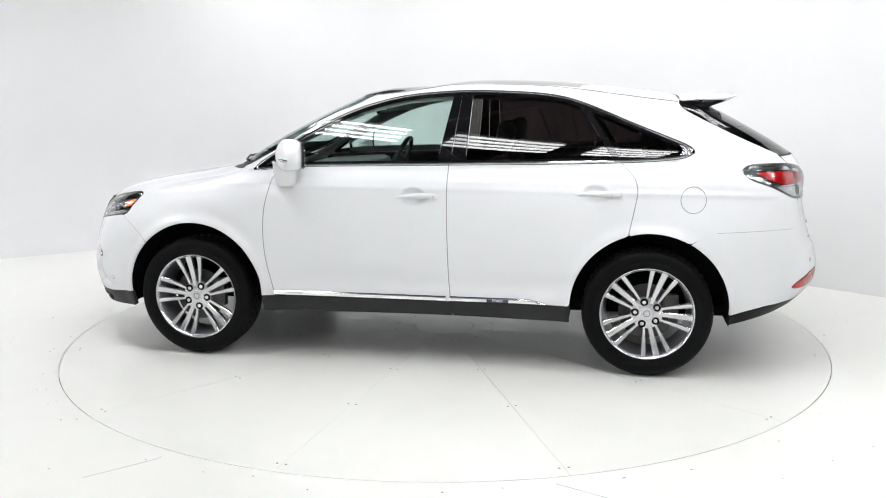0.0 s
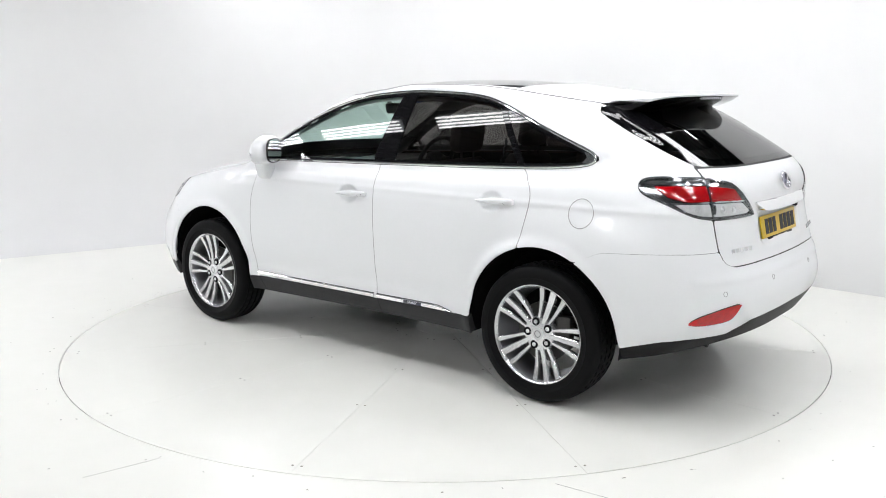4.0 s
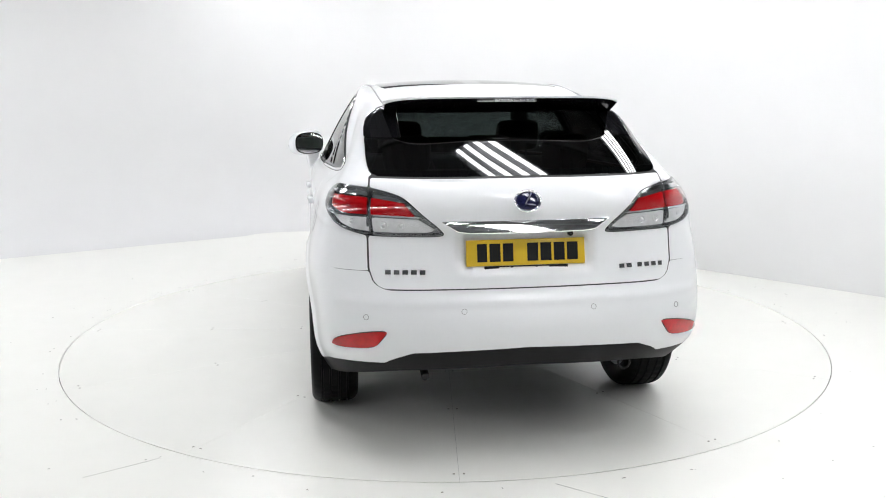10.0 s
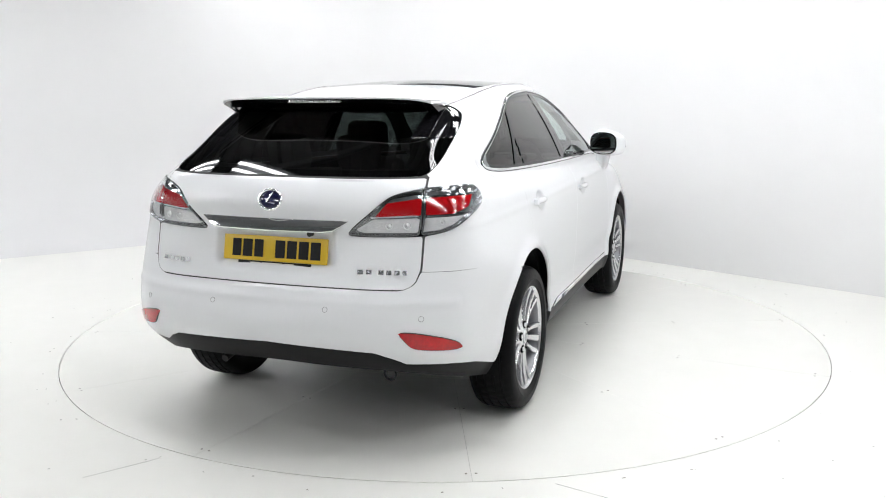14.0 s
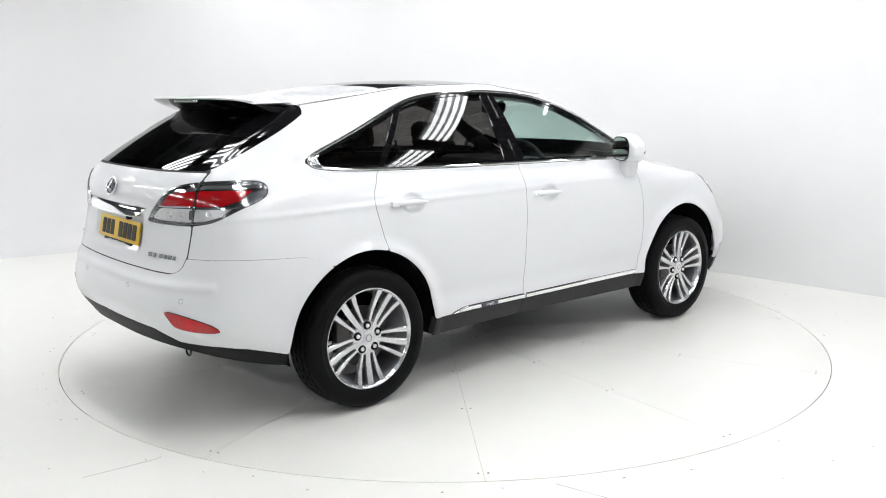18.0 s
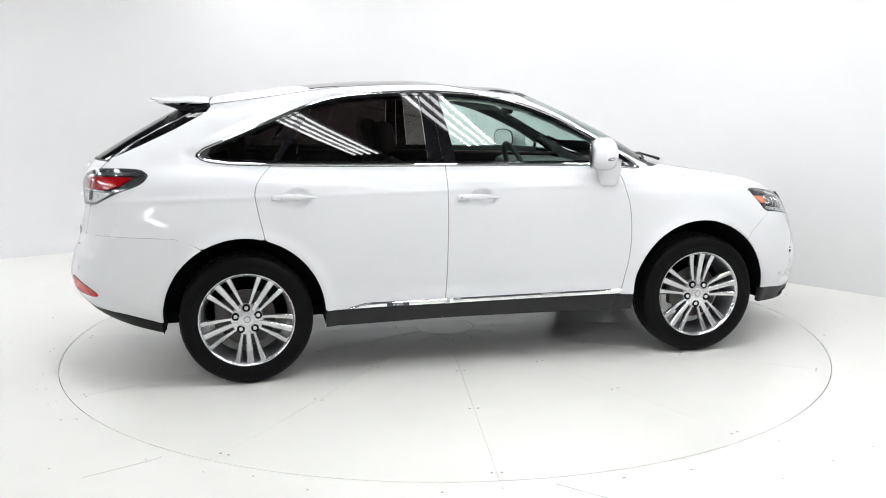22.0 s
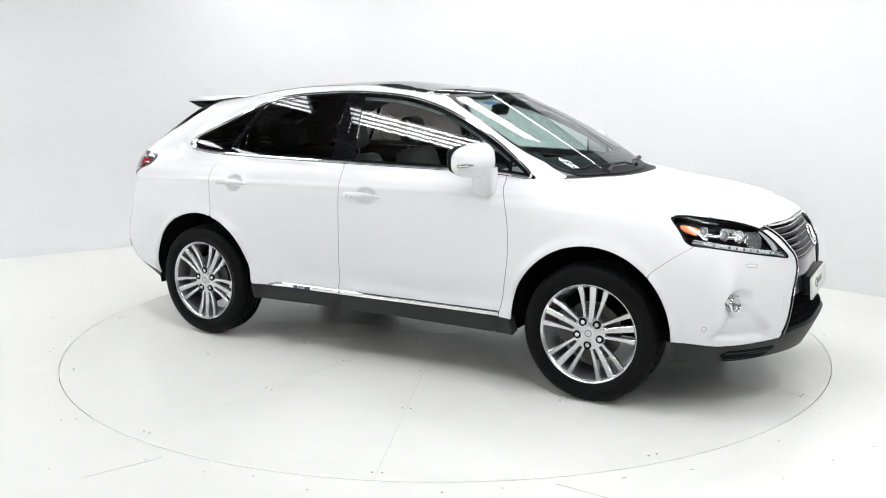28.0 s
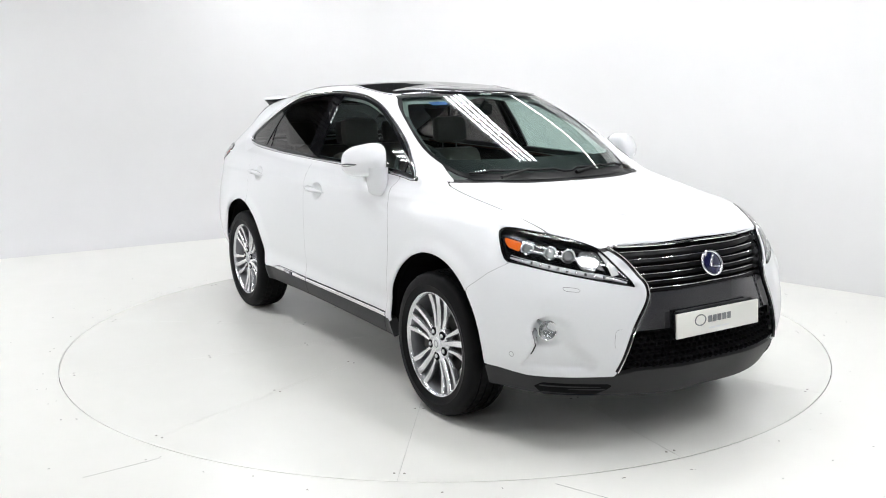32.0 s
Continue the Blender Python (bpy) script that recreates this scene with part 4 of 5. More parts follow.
def lamps(car, fb, gate, rb):
    front = SU < 5
    TSEAM = 1.061 + (1.11 - SZ) * .2
    rear = SU > 9
    for s in (1, -1):
        h = panel("headlamp", HEAD + .002, M_LENS, car, side=s, lift=.001, lip=.01, label="clear headlamp lens over black housing")
        panel("lamp_housing", HEAD, M_GLOSSBLACK, h, side=s, lift=-.045, lip=0, label="black inner housing")
        rim = even(HEAD_LINE, .018, True)
        ribbon("lamp_edge", rim, "az", front, M_GLOSSBLACK, h, s, .008, .003, "black lamp rim", True)
        low = even(spline([(.735, .884), (.83, .868), (.942, .850), (1.067, .829), (1.19, .809), (1.255, .792)], 6), .02)
        n = len(low)
        ribbon("running_light_strip", low, "az", front, M_CLEARREF, h, s, [.021 * min(1, .35 + 2.2 * min(k, n - 1 - k) / n) for k in range(n)], .005, "bright strip of small running lights", lift=-.010)
        ribbon("strip_edge", low, "az", front, M_CHROME, h, s, .003, .003, "", lift=-.007, shift=-.0105)
        for k in range(11):
            u = .14 + .075 * k
            a, z = low[int(u * (n - 1))]
            p, nr = on_skin(a, z, "az", front)
            ob = part("running_light", dome(.0068, .004, 10, 3), M_SMOKE if k % 2 else M_CHROME, h)
            set_on(ob, spot(p.x, s * p.y, p.z, -.0055))
        panel("indicator", both(within(HEAD_A, SZ, [(.694, .968), (.786, .950), (.770, .915), (.712, .931)]), (SU - 4.8) * .1), M_AMBER, h, side=s, lift=-.010, lip=.01, label="amber indicator")
        for a, z, r in ((.804, .937, .029), (.912, .921, .030), (.993, .910, .032)):
            p, nr = on_skin(a, z, "az", front)
            m = spot(p.x, s * p.y, p.z, -.030)
            # the lamps look ahead more than their cover does
            look_out = Vector((.90, s * .42, 0)).normalized()
            right = Vector((0, 0, 1)).cross(look_out).normalized()
            m = Matrix((right, look_out.cross(right), look_out)).transposed().to_4x4()
            q = p - nr * .026
            m.translation = Vector((q.x, s * q.y, q.z))
            ob = part("projector", lathe([(r * .5, -.02), (r * .98, .0), (r * 1.08, .010), (r * 1.0, .014), (r * .82, .012), (r * .76, .004)], 28, "z"), M_CHROME, h, "chrome projector ring")
            set_on(ob, m)
            ob2 = part("projector_lens", dome(r * .74, r * .55, 20), M_BULB, h, "glassy projector lens")
            set_on(ob2, m @ pose(0, 0, .002))
        ribbon("lamp_bridge", even([(.80, .930), (1.04, .898)], .02), "az", front, M_CHROME, h, s, .016, .006, "chrome bridge between the projectors", lift=-.034)
        panel("reflector_bowl", both(within(HEAD_A, SZ, [(1.035, .885), (1.045, .925), (1.115, .926), (1.138, .898), (1.118, .843), (1.06, .852)]), (SU - 4.8) * .1), M_BOWL, h, side=s, lift=-.020, lip=.02, label="bright reflector")
        ribbon("lamp_blade", even(spline([(1.140, .924), (1.165, .893), (1.19, .855), (1.205, .822)], 5), .012), "az", front, M_REFL, h, s, .032, .005, "chrome blade", lift=-.010)
        # fog lamp
        out = Vector((.94, s * .34, .02)).normalized()
        right = Vector((0, 0, 1)).cross(out).normalized()
        m = Matrix((right, out.cross(right), out)).transposed().to_4x4()
        m.translation = Vector((2.066, s * .772, .584)) + out * .009
        fg = part("fog_lamp", lathe([(.047, -.05), (.047, .002), (.045, .007), (.042, .008), (.040, .006)], 36, "z"), M_CHROME, fb, "chrome ringed fog lamp")
        set_on(fg, m)
        ob = part("fog_bowl", lathe([(.041, .005), (.037, -.004), (.012, -.02), (.001, -.021)], 30, "z"), M_BOWL, fb, "grey fog lamp reflector")
        set_on(ob, m)
        ob = part("fog_lens", dome(.040, .010, 24, 3), M_LENS, fb, "clear fog lamp lens")
        set_on(ob, m)
        ribbon("fog_slot", even([(.800, .545), (.812, .505), (.824, .470)], .01), "yz", (SU < 4) & (SV < 3), M_INK, fb, s, .007, .001, "dark slot below the fog lamp")
        # tail lamp in two pieces, on the body and on the tailgate
        for k, (cut, owner) in enumerate(((TAIL_A - TSEAM + .003, car), (TSEAM + .003 - TAIL_A, gate))):
            T = both(TAIL, cut)
            t = panel("tail_lamp", T + .002, M_LENS, owner, side=s, lift=.006, lip=.012, label="red and clear tail lamp")
            panel("lamp_housing", T, M_SMOKE, t, side=s, lift=-.022, lip=0, label="dark grey housing")
            panel("lamp_rim", both(T, -T - .0065), M_SMOKE, t, side=s, lift=.0055, lip=.03, label="dark rim")
            red = both(within(TAIL_A, SZ, [(.80, 1.172), (.90, 1.175), (1.053, 1.171), (1.20, 1.153), (1.253, 1.092), (1.09, 1.099), (.929, 1.104), (.846, 1.128)]), cut + .008, (9 - SU) * .1)
            panel("red_lens", red, M_RED, t, side=s, lift=-.004, lip=.012, label="red lens")
            for zz in (1.12, 1.14, 1.16):
                panel("red_rib", both(red + .012, np.abs(SZ - zz) - .003), M_RED, t, side=s, lift=-.0005, lip=.004)
            clear = both(within(TAIL_A, SZ, [(.867, 1.095), (.93, 1.091), (1.07, 1.088), (1.26, 1.080), (1.32, 1.034), (1.30, 1.024), (1.098, 1.026), (1.0, 1.036), (.93, 1.06)]), cut + .008, (9 - SU) * .1)
            panel("clear_lens", clear, M_CLEARREF, t, side=s, lift=-.008, lip=.012, label="clear reversing and indicator lens")
            for a, z, r in (((1.075, 1.06, .017), (.985, 1.068, .013)) if k == 0 else ((1.13, 1.056, .018), (1.20, 1.053, .016))):
                if (k == 0) == (a < 1.07):
                    p, nr = on_skin(a, z, "bz", rear)
                    ob = part("bulb_reflector", lathe([(r, .0), (r * .95, .003), (r * .75, -.001), (r * .45, .001), (r * .25, .006), (.0005, .008)], 18, "z"), M_CLEARREF, t)
                    set_on(ob, spot(p.x, s * p.y, p.z, -.006))
            panel("chrome_line", both(T + .012, np.abs(SZ - 1.096 + .04 * np.maximum(0, TAIL_A - 1.1)) - .0035), M_CHROME, t, side=s, lift=-.003, lip=.005)
            panel("chrome_line", both(T + .010, np.abs(SZ - 1.190 + .16 * np.maximum(0, TAIL_A - 1.0)) - .007), M_CHROME, t, side=s, lift=-.003, lip=.005)
        refl = both(within(TAIL_A, SZ, spline([(.928, .537), (.985, .572), (1.11, .604), (1.20, .615), (1.206, .607), (1.18, .575), (1.145, .543), (1.05, .531), (.96, .528)], 4, True)), (9 - SU) * .1, (SV - 3) * .1)
        panel("reflector", refl, M_DRED, rb, side=s, lift=.004, lip=.01, label="red reflector in the rear bumper")
        ribbon("reflector_rim", even(spline([(.928, .537), (.985, .572), (1.11, .604), (1.20, .615), (1.206, .607), (1.18, .575), (1.145, .543), (1.05, .531), (.96, .528)], 4, True), .012, True), "bz", rear & (SV < 4), M_INK, rb, s, .006, .005, "thin dark rim", True)
        for y, z in ((.71, .677), (.279, .682)):
            ob = part("parking_sensor", lathe([(.0125, -.002), (.0125, .0012), (.0105, .0012), (.0105, -.002)], 20, "z"), M_SEAL, rb)
            set_on(ob, spot(-2.3, s * y, z))
        ob = part("parking_sensor", lathe([(.0125, -.002), (.0125, .0012), (.0105, .0012), (.0105, -.002)], 20, "z"), M_SEAL, fb)
        set_on(ob, spot(1.95, s * .871, .464))
        if s < 0:
            flap = even([(1.214, .594), (1.21, .511), (1.251, .481), (1.281, .588)], .012, True)
            ribbon("tow_cover", flap, "az", SU < 4, M_SEAL, fb, s, .0022, .0004, "thin outline of the towing eye cover", True)
        ring = even([(.975, .775), (1.055, .768), (1.062, .752), (.985, .757)], .01, True)
        ribbon("washer_cover", ring, "az", SU < 4, M_SEAL, fb, s, .0025, .0004, "thin outline of the lamp washer cover", True)


M_BAND = material("grey_metal_band", (0.035, 0.035, 0.04), 0.22, 0.5, coat=1.0, vary=0.05, scale=200)


def front_x(y, z):
    j = np.argmin((SY - abs(y)) ** 2 + (SZ - z) ** 2 + np.where(SU < 3.5, 0, 9))
    return SX.flat[j]


def grille(car):
    back = panel("grille", SPINDLE, M_BLACK, car, side=0, lift=-.05, lip=0, label="spindle shaped dark front grille")
    edge = spline([(.494, .932), (.45, .885), (.415, .822), (.386, .776), (.392, .71), (.45, .61), (.49, .51), (.528, .40)], 6)
    for s in (1, -1):
        ribbon("grille_frame", edge, "yz", SU < 3.5, M_GLOSSBLACK, back, s, .022, .010, "gloss black edge of the grille")
        ribbon("grille_edge_line", edge, "yz", SU < 3.5, M_CHROME, back, s, .005, .004, "", lift=.009)
    for s in (1, -1):
        ribbon("grille_top", [(.0168 * k, .934 - .05 * max(0, .0168 * k - .25) ** 2) for k in range(29)], "yz", SU < 3.5, M_CHROME, back, s, .012, .010, "chrome top bar", lift=.004)
    for k in range(6):
        z = .905 - .031 * k
        f = both(SPINDLE + .014, np.abs(SZ - z) - .0085, .738 - SZ)
        panel("grille_bar", f, M_SLAT, back, side=0, lift=-.006, lip=.035)
        for s in (1, -1):
            lim = float(np.interp(z, [.71, .775, .82, .885, .94], [.36, .36, .392, .428, .475]))
            ribbon("grille_bar_edge", [(lim * q / 16, z + .006) for q in range(17)], "yz", SU < 3.5, M_CHROME, back, s, .003, .0015, "", lift=-.005)
    panel("grille_band", both(SPINDLE + .013, .572 - SZ, SZ - .735), M_BAND, back, side=0, lift=.002, lip=.05, label="dark grey cross band")
    # honeycomb below the band
    bm = bmesh.new()
    r, t = .0165, .0035
    row = 0
    z = .425
    while z < .575:
        y = -.54 + (row % 2) * r * math.sqrt(3) / 2 * 1.25
        while y < .54:
            lim = np.interp(z, [.40, .61], [.515, .44])
            if abs(y) < lim:
                x = front_x(y, z) - .02
                ring = []
                for q in range(6):
                    a = math.pi / 6 + q * math.pi / 3
                    ring.append([(x, y + rr * math.cos(a) * 1.25, z + rr * math.sin(a)) for rr in (r, r - t)] + [(x - .02, y + (r - t) * math.cos(a) * 1.25, z + (r - t) * math.sin(a))])
                V = [[bm.verts.new(p) for p in c] for c in ring]
                for q in range(6):
                    a, b = V[q], V[(q + 1) % 6]
                    bm.faces.new((a[0], b[0], b[1], a[1]))
                    bm.faces.new((a[1], b[1], b[2], a[2]))
            y += r * math.sqrt(3) * 1.25
        z += r * 1.5
        row += 1
    part("honeycomb", bm, M_BLACK, back, "black honeycomb mesh", smooth=False)
    # outer lower vents with slats
    for s in (1, -1):
        v = both(within((SX - SY) / 1.414, SZ, [(.86, .318), (.90, .340), (1.215, .336), (1.18, .31), (1.12, .278), (.90, .278)]), (SU - 4) * .1)
        vent = panel("vent", v, M_BLACK, car, side=s, lift=.003, lip=.004, label="dark vent in the lower lip")
        for k in range(3):
            panel("vent_slat", both(v + .003, np.abs(SZ - .292 - .018 * k) - .0035), M_CLAD, vent, side=s, lift=.007, lip=.006)


def emblem(parent, m, a, b):
    e = part("emblem", dome(1, .25, 32, 4), M_BLUE, parent, "dark blue oval badge in a chrome ring")
    for v in e.data.vertices:
        v.co = (v.co.x * a, v.co.y * b, v.co.z * .03)
    e.matrix_basis = m
    ring = [(a * math.cos(t), b * math.sin(t), .004) for t in [2 * math.pi * k / 40 for k in range(40)]]
    o = part("emblem_ring", tube(ring, a * .095, 10, True), M_CHROME, e)
    o = part("emblem_bar", tube([(a * .25, b * .7, .010), (-a * .25, -b * .30, .010), (a * .55, -b * .42, .010)], a * .085, 8), M_CHROME, e)


def rear_trim(car, gate):
    V, F = [], []
    ys = np.linspace(-.365, .365, 61)
    near = (SU > 11) & (np.abs(SZ - 1.05) < .025) & (SY < .42)
    c = np.polyfit(SY[near] ** 2, SX[near], 2)
    prof = ((-.010, 1.0), (.006, 1.0), (.012, .93), (.022, .62), (.031, .32), (.0365, .10), (.036, .02), (.030, 0), (-.010, 0))
    for y in ys:
        h = float(np.interp(abs(y), [0, .25, .30, .365], [.054, .052, .046, .004]))
        x0 = float(np.polyval(c, y * y))
        for dx, u in prof:
            V.append((x0 - dx * min(1, .25 + h / .054 * .75), y, 1.074 - h + h * u))
    n = len(prof)
    for i in range(len(ys) - 1):
        for k in range(n - 1):
            F.append((i * n + k, i * n + k + 1, (i + 1) * n + k + 1, (i + 1) * n + k))
    g = obj("chrome_garnish", V, F, M_CHROME, gate, "wide chrome bar above the number plate", True)
    g.data.set_sharp_from_angle(angle=radians(30))
    emblem(gate, spot(-2.26, 0, 1.145, .009), .056, .045)
    m = spot(-2.27, 0, .932, .006)
    # number plate
    bm = bmesh.new()
    box(bm, 0, 0, .004, .525, .113, .010, .003)
    p = part("number_plate", bm, M_YELLOW, gate, "yellow rear number plate with dark characters")
    p.matrix_basis = m
    bars(p, pose(0, 0, .0095), -.215, .078, [.043, .048, .045, -.04, .048, .048, .048, .048], .011, M_INK)
    bm = bmesh.new()
    box(bm, 0, -.066, .004, .37, .018, .008, .002)
    o = part("plate_strip", bm, M_INK, gate, "black dealer strip below the plate")
    o.matrix_basis = m
    bars(o, pose(0, -.066, .0085), -.12, .006, [.05, .10, .05], .01, M_WPLATE, "text_bar", .001)
    # model badges as plain bars
    for y, w in ((.52, [.024] * 5), (-.51, [.024, .024, -.004, .022, .022, .022, .018])):
        mm = spot(-2.27, y, .859, .001)
        bars(gate, mm, -sum(abs(q) for q in w) / 2 - .03, .019, w, .013, M_CHROME if y > 0 else M_SMOKE, "badge_bar", .004)
    # camera and tow eye, exhaust
    ob = part("camera_pod", lathe([(.012, -.01), (.012, .012), (.008, .016), (.001, .016)], 14, "z"), M_INK, gate)
    ob.matrix_basis = pose(-2.288, -.19, 1.013, 0, -90)
    ring = [(.0, .028 * math.cos(t), .028 * math.sin(t)) for t in [2 * math.pi * k / 20 for k in range(20)]]
    ob = part("tow_eye", tube(ring, .005, 8, True), M_CLAD, car)
    ob.matrix_basis = pose(-2.16, -.50, .375)
    ob = part("exhaust_pipe", tube([(-1.7, .42, .34), (-2.0, .42, .35), (-2.09, .42, .33)], .018, 16), M_CLAD, car)


def spoiler(car):
    V, F, VB, FB = [], [], [], []
    ys = np.linspace(-.562, .562, 41)
    xs = 9

    def top(u, y):
        k = (y / .562) ** 2
        x0, x1 = -1.533, -1.880 + .090 * k ** 3
        z0, z1 = 1.592 - .026 * k ** 1.5, 1.592 - .016 * k ** 3
        x = x0 + (x1 - x0) * u
        return (x, y, z0 + (z1 - z0) * u + .010 * math.sin(math.pi * min(1, u)) * (1 - k) ** .5)

    for i, y in enumerate(ys):
        k = (y / .562) ** 2
        for j in range(xs):
            V.append(top(j / (xs - 1), y))
        x, _, z = top(1, y)
        low = .007 + .008 * k ** 10
        V.append((x + .003, y, z - low))
        VB.append((x + .004, y, z - low - .0006))
        VB.append((x + .05, y, z - .034))
        VB.append((-1.735 + .05 * k, y, 1.528 - .008 * k))
        VB.append((-1.62 + .03 * k, y, 1.515))
        VB.append((-1.56, y, 1.535))
    n = xs + 1
    for i in range(len(ys) - 1):
        for j in range(n - 1):
            F.append((i * n + j, i * n + j + 1, (i + 1) * n + j + 1, (i + 1) * n + j))
        for j in range(4):
            FB.append((i * 5 + j, i * 5 + j + 1, (i + 1) * 5 + j + 1, (i + 1) * 5 + j))
    F += [tuple(range(n)), tuple(range((len(ys) - 1) * n, len(ys) * n))]
    FB += [(0, 1, 2, 3, 4), tuple((len(ys) - 1) * 5 + q for q in range(5))]
    sp = obj("spoiler", V, F, M_PAINT, car, "pearl white roof spoiler", True)
    sp.data.set_sharp_from_angle(angle=radians(40))
    ub = obj("spoiler_underside", VB, FB, M_GLOSSBLACK, sp, "gloss black underside", True)
    ub.data.set_sharp_from_angle(angle=radians(40))
    bm = bmesh.new()
    box(bm, -1.868, 0, 1.5735, .016, .28, .012, .003)
    o = part("brake_light", bm, M_BOWL, sp, "clear high brake light")
    for k in range(9):
        bm = bmesh.new()
        box(bm, -1.877, (k - 4) * .03, 1.5735, .003, .004, .009)
        part("brake_light_rib", bm, M_STEEL, o, smooth=False)


def door_mirror(car, s):
    bm = bmesh.new()
    bmesh.ops.create_uvsphere(bm, u_segments=32, v_segments=20, radius=1)
    for v in bm.verts:
        x, y, z = v.co
        # squarer than a ball, flat where the glass sits
        r = (abs(x) ** 3 + abs(y) ** 3 + abs(z) ** 3) ** (1 / 3)
        x, y, z = x / r, y / r, z / r
        x = x * ((.068 if x > 0 else .092) - .016 * y) * (1 - .30 * max(0, z) if x > 0 else 1)
        v.co = (max(x, -.080), s * y * .122, z * (.088 - .012 * y) - .010 * y)
    h = part("door_mirror", bm, M_PAINT, car, "pearl white door mirror")
    h.matrix_basis = pose(.715, s * .962, 1.250, 0, 0, s * 25)
    def oval(w, h, r=2.8, n=40):
        return [(w * math.copysign(abs(math.cos(t)) ** (2 / r), math.cos(t)), h * math.copysign(abs(math.sin(t)) ** (2 / r), math.sin(t))) for t in [2 * math.pi * k / n for k in range(n)]]
    part("mirror_rim", prism(oval(.110, .078), -.0845, -.078, axis="x"), M_GLOSSBLACK, h, "black rim")
    part("mirror_glass", prism(oval(.103, .071), -.0865, -.0848, axis="x"), material("mirror_silver", (.9, .9, .9), .01, 1.0) if s > 0 else bpy.data.materials["mirror_silver"], h, "mirror glass")
    # repeater
    def shell(y, z, lift):
        x = max(0, 1 - abs(y) ** 3 - abs(z) ** 3) ** (1 / 3) * (.068 - .016 * y) * (1 - .30 * max(0, z))
        return (x + lift, s * (y * .122 + lift * .6), z * (.088 - .012 * y) - .010 * y)
    for name, y0, y1, z0, hw, lift, mat, lab in (("side_repeater", .34, .985, -.16, .13, .0012, M_SMOKE, "slim indicator repeater"), ("repeater_strip", .40, .975, -.15, .045, .0028, M_CHROME, "chrome strip in the repeater")):
        bm = bmesh.new()
        rows = []
        for k in range(17):
            u = k / 16
            y, w = y0 + (y1 - y0) * u ** .7, hw * (.12 + .88 * math.sin(math.pi * (.04 + .80 * u)) ** .8)
            rows.append([bm.verts.new(shell(y, z0 + w * e, l)) for e, l in ((-1, -.003), (-.85, lift), (0, lift + .0006), (.85, lift), (1, -.003))])
        for r0, r1 in zip(rows, rows[1:]):
            for k in range(4):
                bm.faces.new((r0[k], r0[k + 1], r1[k + 1], r1[k]))
        bmesh.ops.recalc_face_normals(bm, faces=bm.faces)
        part(name, bm, mat, h, lab)
    # foot
    bm = bmesh.new()
    sect = []
    for z, x0, x1, y0, y1 in ((1.062, .715, .800, .868, .925), (1.078, .700, .814, .868, .942), (1.15, .690, .826, .862, .955), (1.215, .685, .826, .855, .975)):
        ring = []
        for k in range(20):
            a = 2 * math.pi * k / 20
            cx, cy = (x0 + x1) / 2, (y0 + y1) / 2
            ca, sa = math.cos(a), math.sin(a)
            ring.append(bm.verts.new((cx + (x1 - x0) / 2 * math.copysign(abs(ca) ** .6, ca), s * (cy + (y1 - y0) / 2 * math.copysign(abs(sa) ** .6, sa)), z)))
        sect.append(ring)
    for a, b in zip(sect, sect[1:]):
        for k in range(20):
            bm.faces.new((a[k], a[(k + 1) % 20], b[(k + 1) % 20], b[k]))
    bm.faces.new(sect[0])
    part("mirror_foot", bm, M_PAINT, car, "white mirror foot on the door")


def door_handles(doors):
    for key, hx, hz in (("front", -.045, 1.015), ("rear", -1.09, 1.043)):
        for s in (1, -1):
            pts, rad = [], []
            for k in range(15):
                u = k / 14
                pts.append((hx + .128 - .245 * u, s * (float(np.interp(hx, [-1.1, 0], [.908, .926])) - .012 + .026 * math.sin(math.pi * min(1, .12 + u * .80)) ** .6), hz + .004 * math.sin(math.pi * u) + .006 * u))
                rad.append(.004 + .0125 * min(1, (u + .02) * 2.2) if u < .97 else .012)
            bm = tube(pts, rad, 12)
            part("door_handle", bm, M_PAINT, doors[key, s], "white pull handle")
            yy = abs(pts[11][1])
            bm = bmesh.new()
            box(bm, hx - .096, s * (yy - .002), hz + .005, .050, .028, .029, .008)
            part("handle_end", bm, M_PAINT, doors[key, s], "white fixed handle end")
            part("handle_split", tube([(hx - .066, s * (yy + .0), hz - .011), (hx - .066, s * (yy + .0135), hz - .002), (hx - .066, s * (yy + .0135), hz + .011), (hx - .066, s * yy, hz + .021)], .0016, 6), M_SEAL, doors[key, s])
            if key == "front":
                ob = part("key_cover_line", lathe([(.0035, -.001), (.0035, .001), (.0005, .0012)], 10, "z"), M_INK, doors[key, s])
                ob.matrix_basis = pose(hx - .100, s * (yy + .0125), hz + .005, -90 * s)


SPOKE = {}


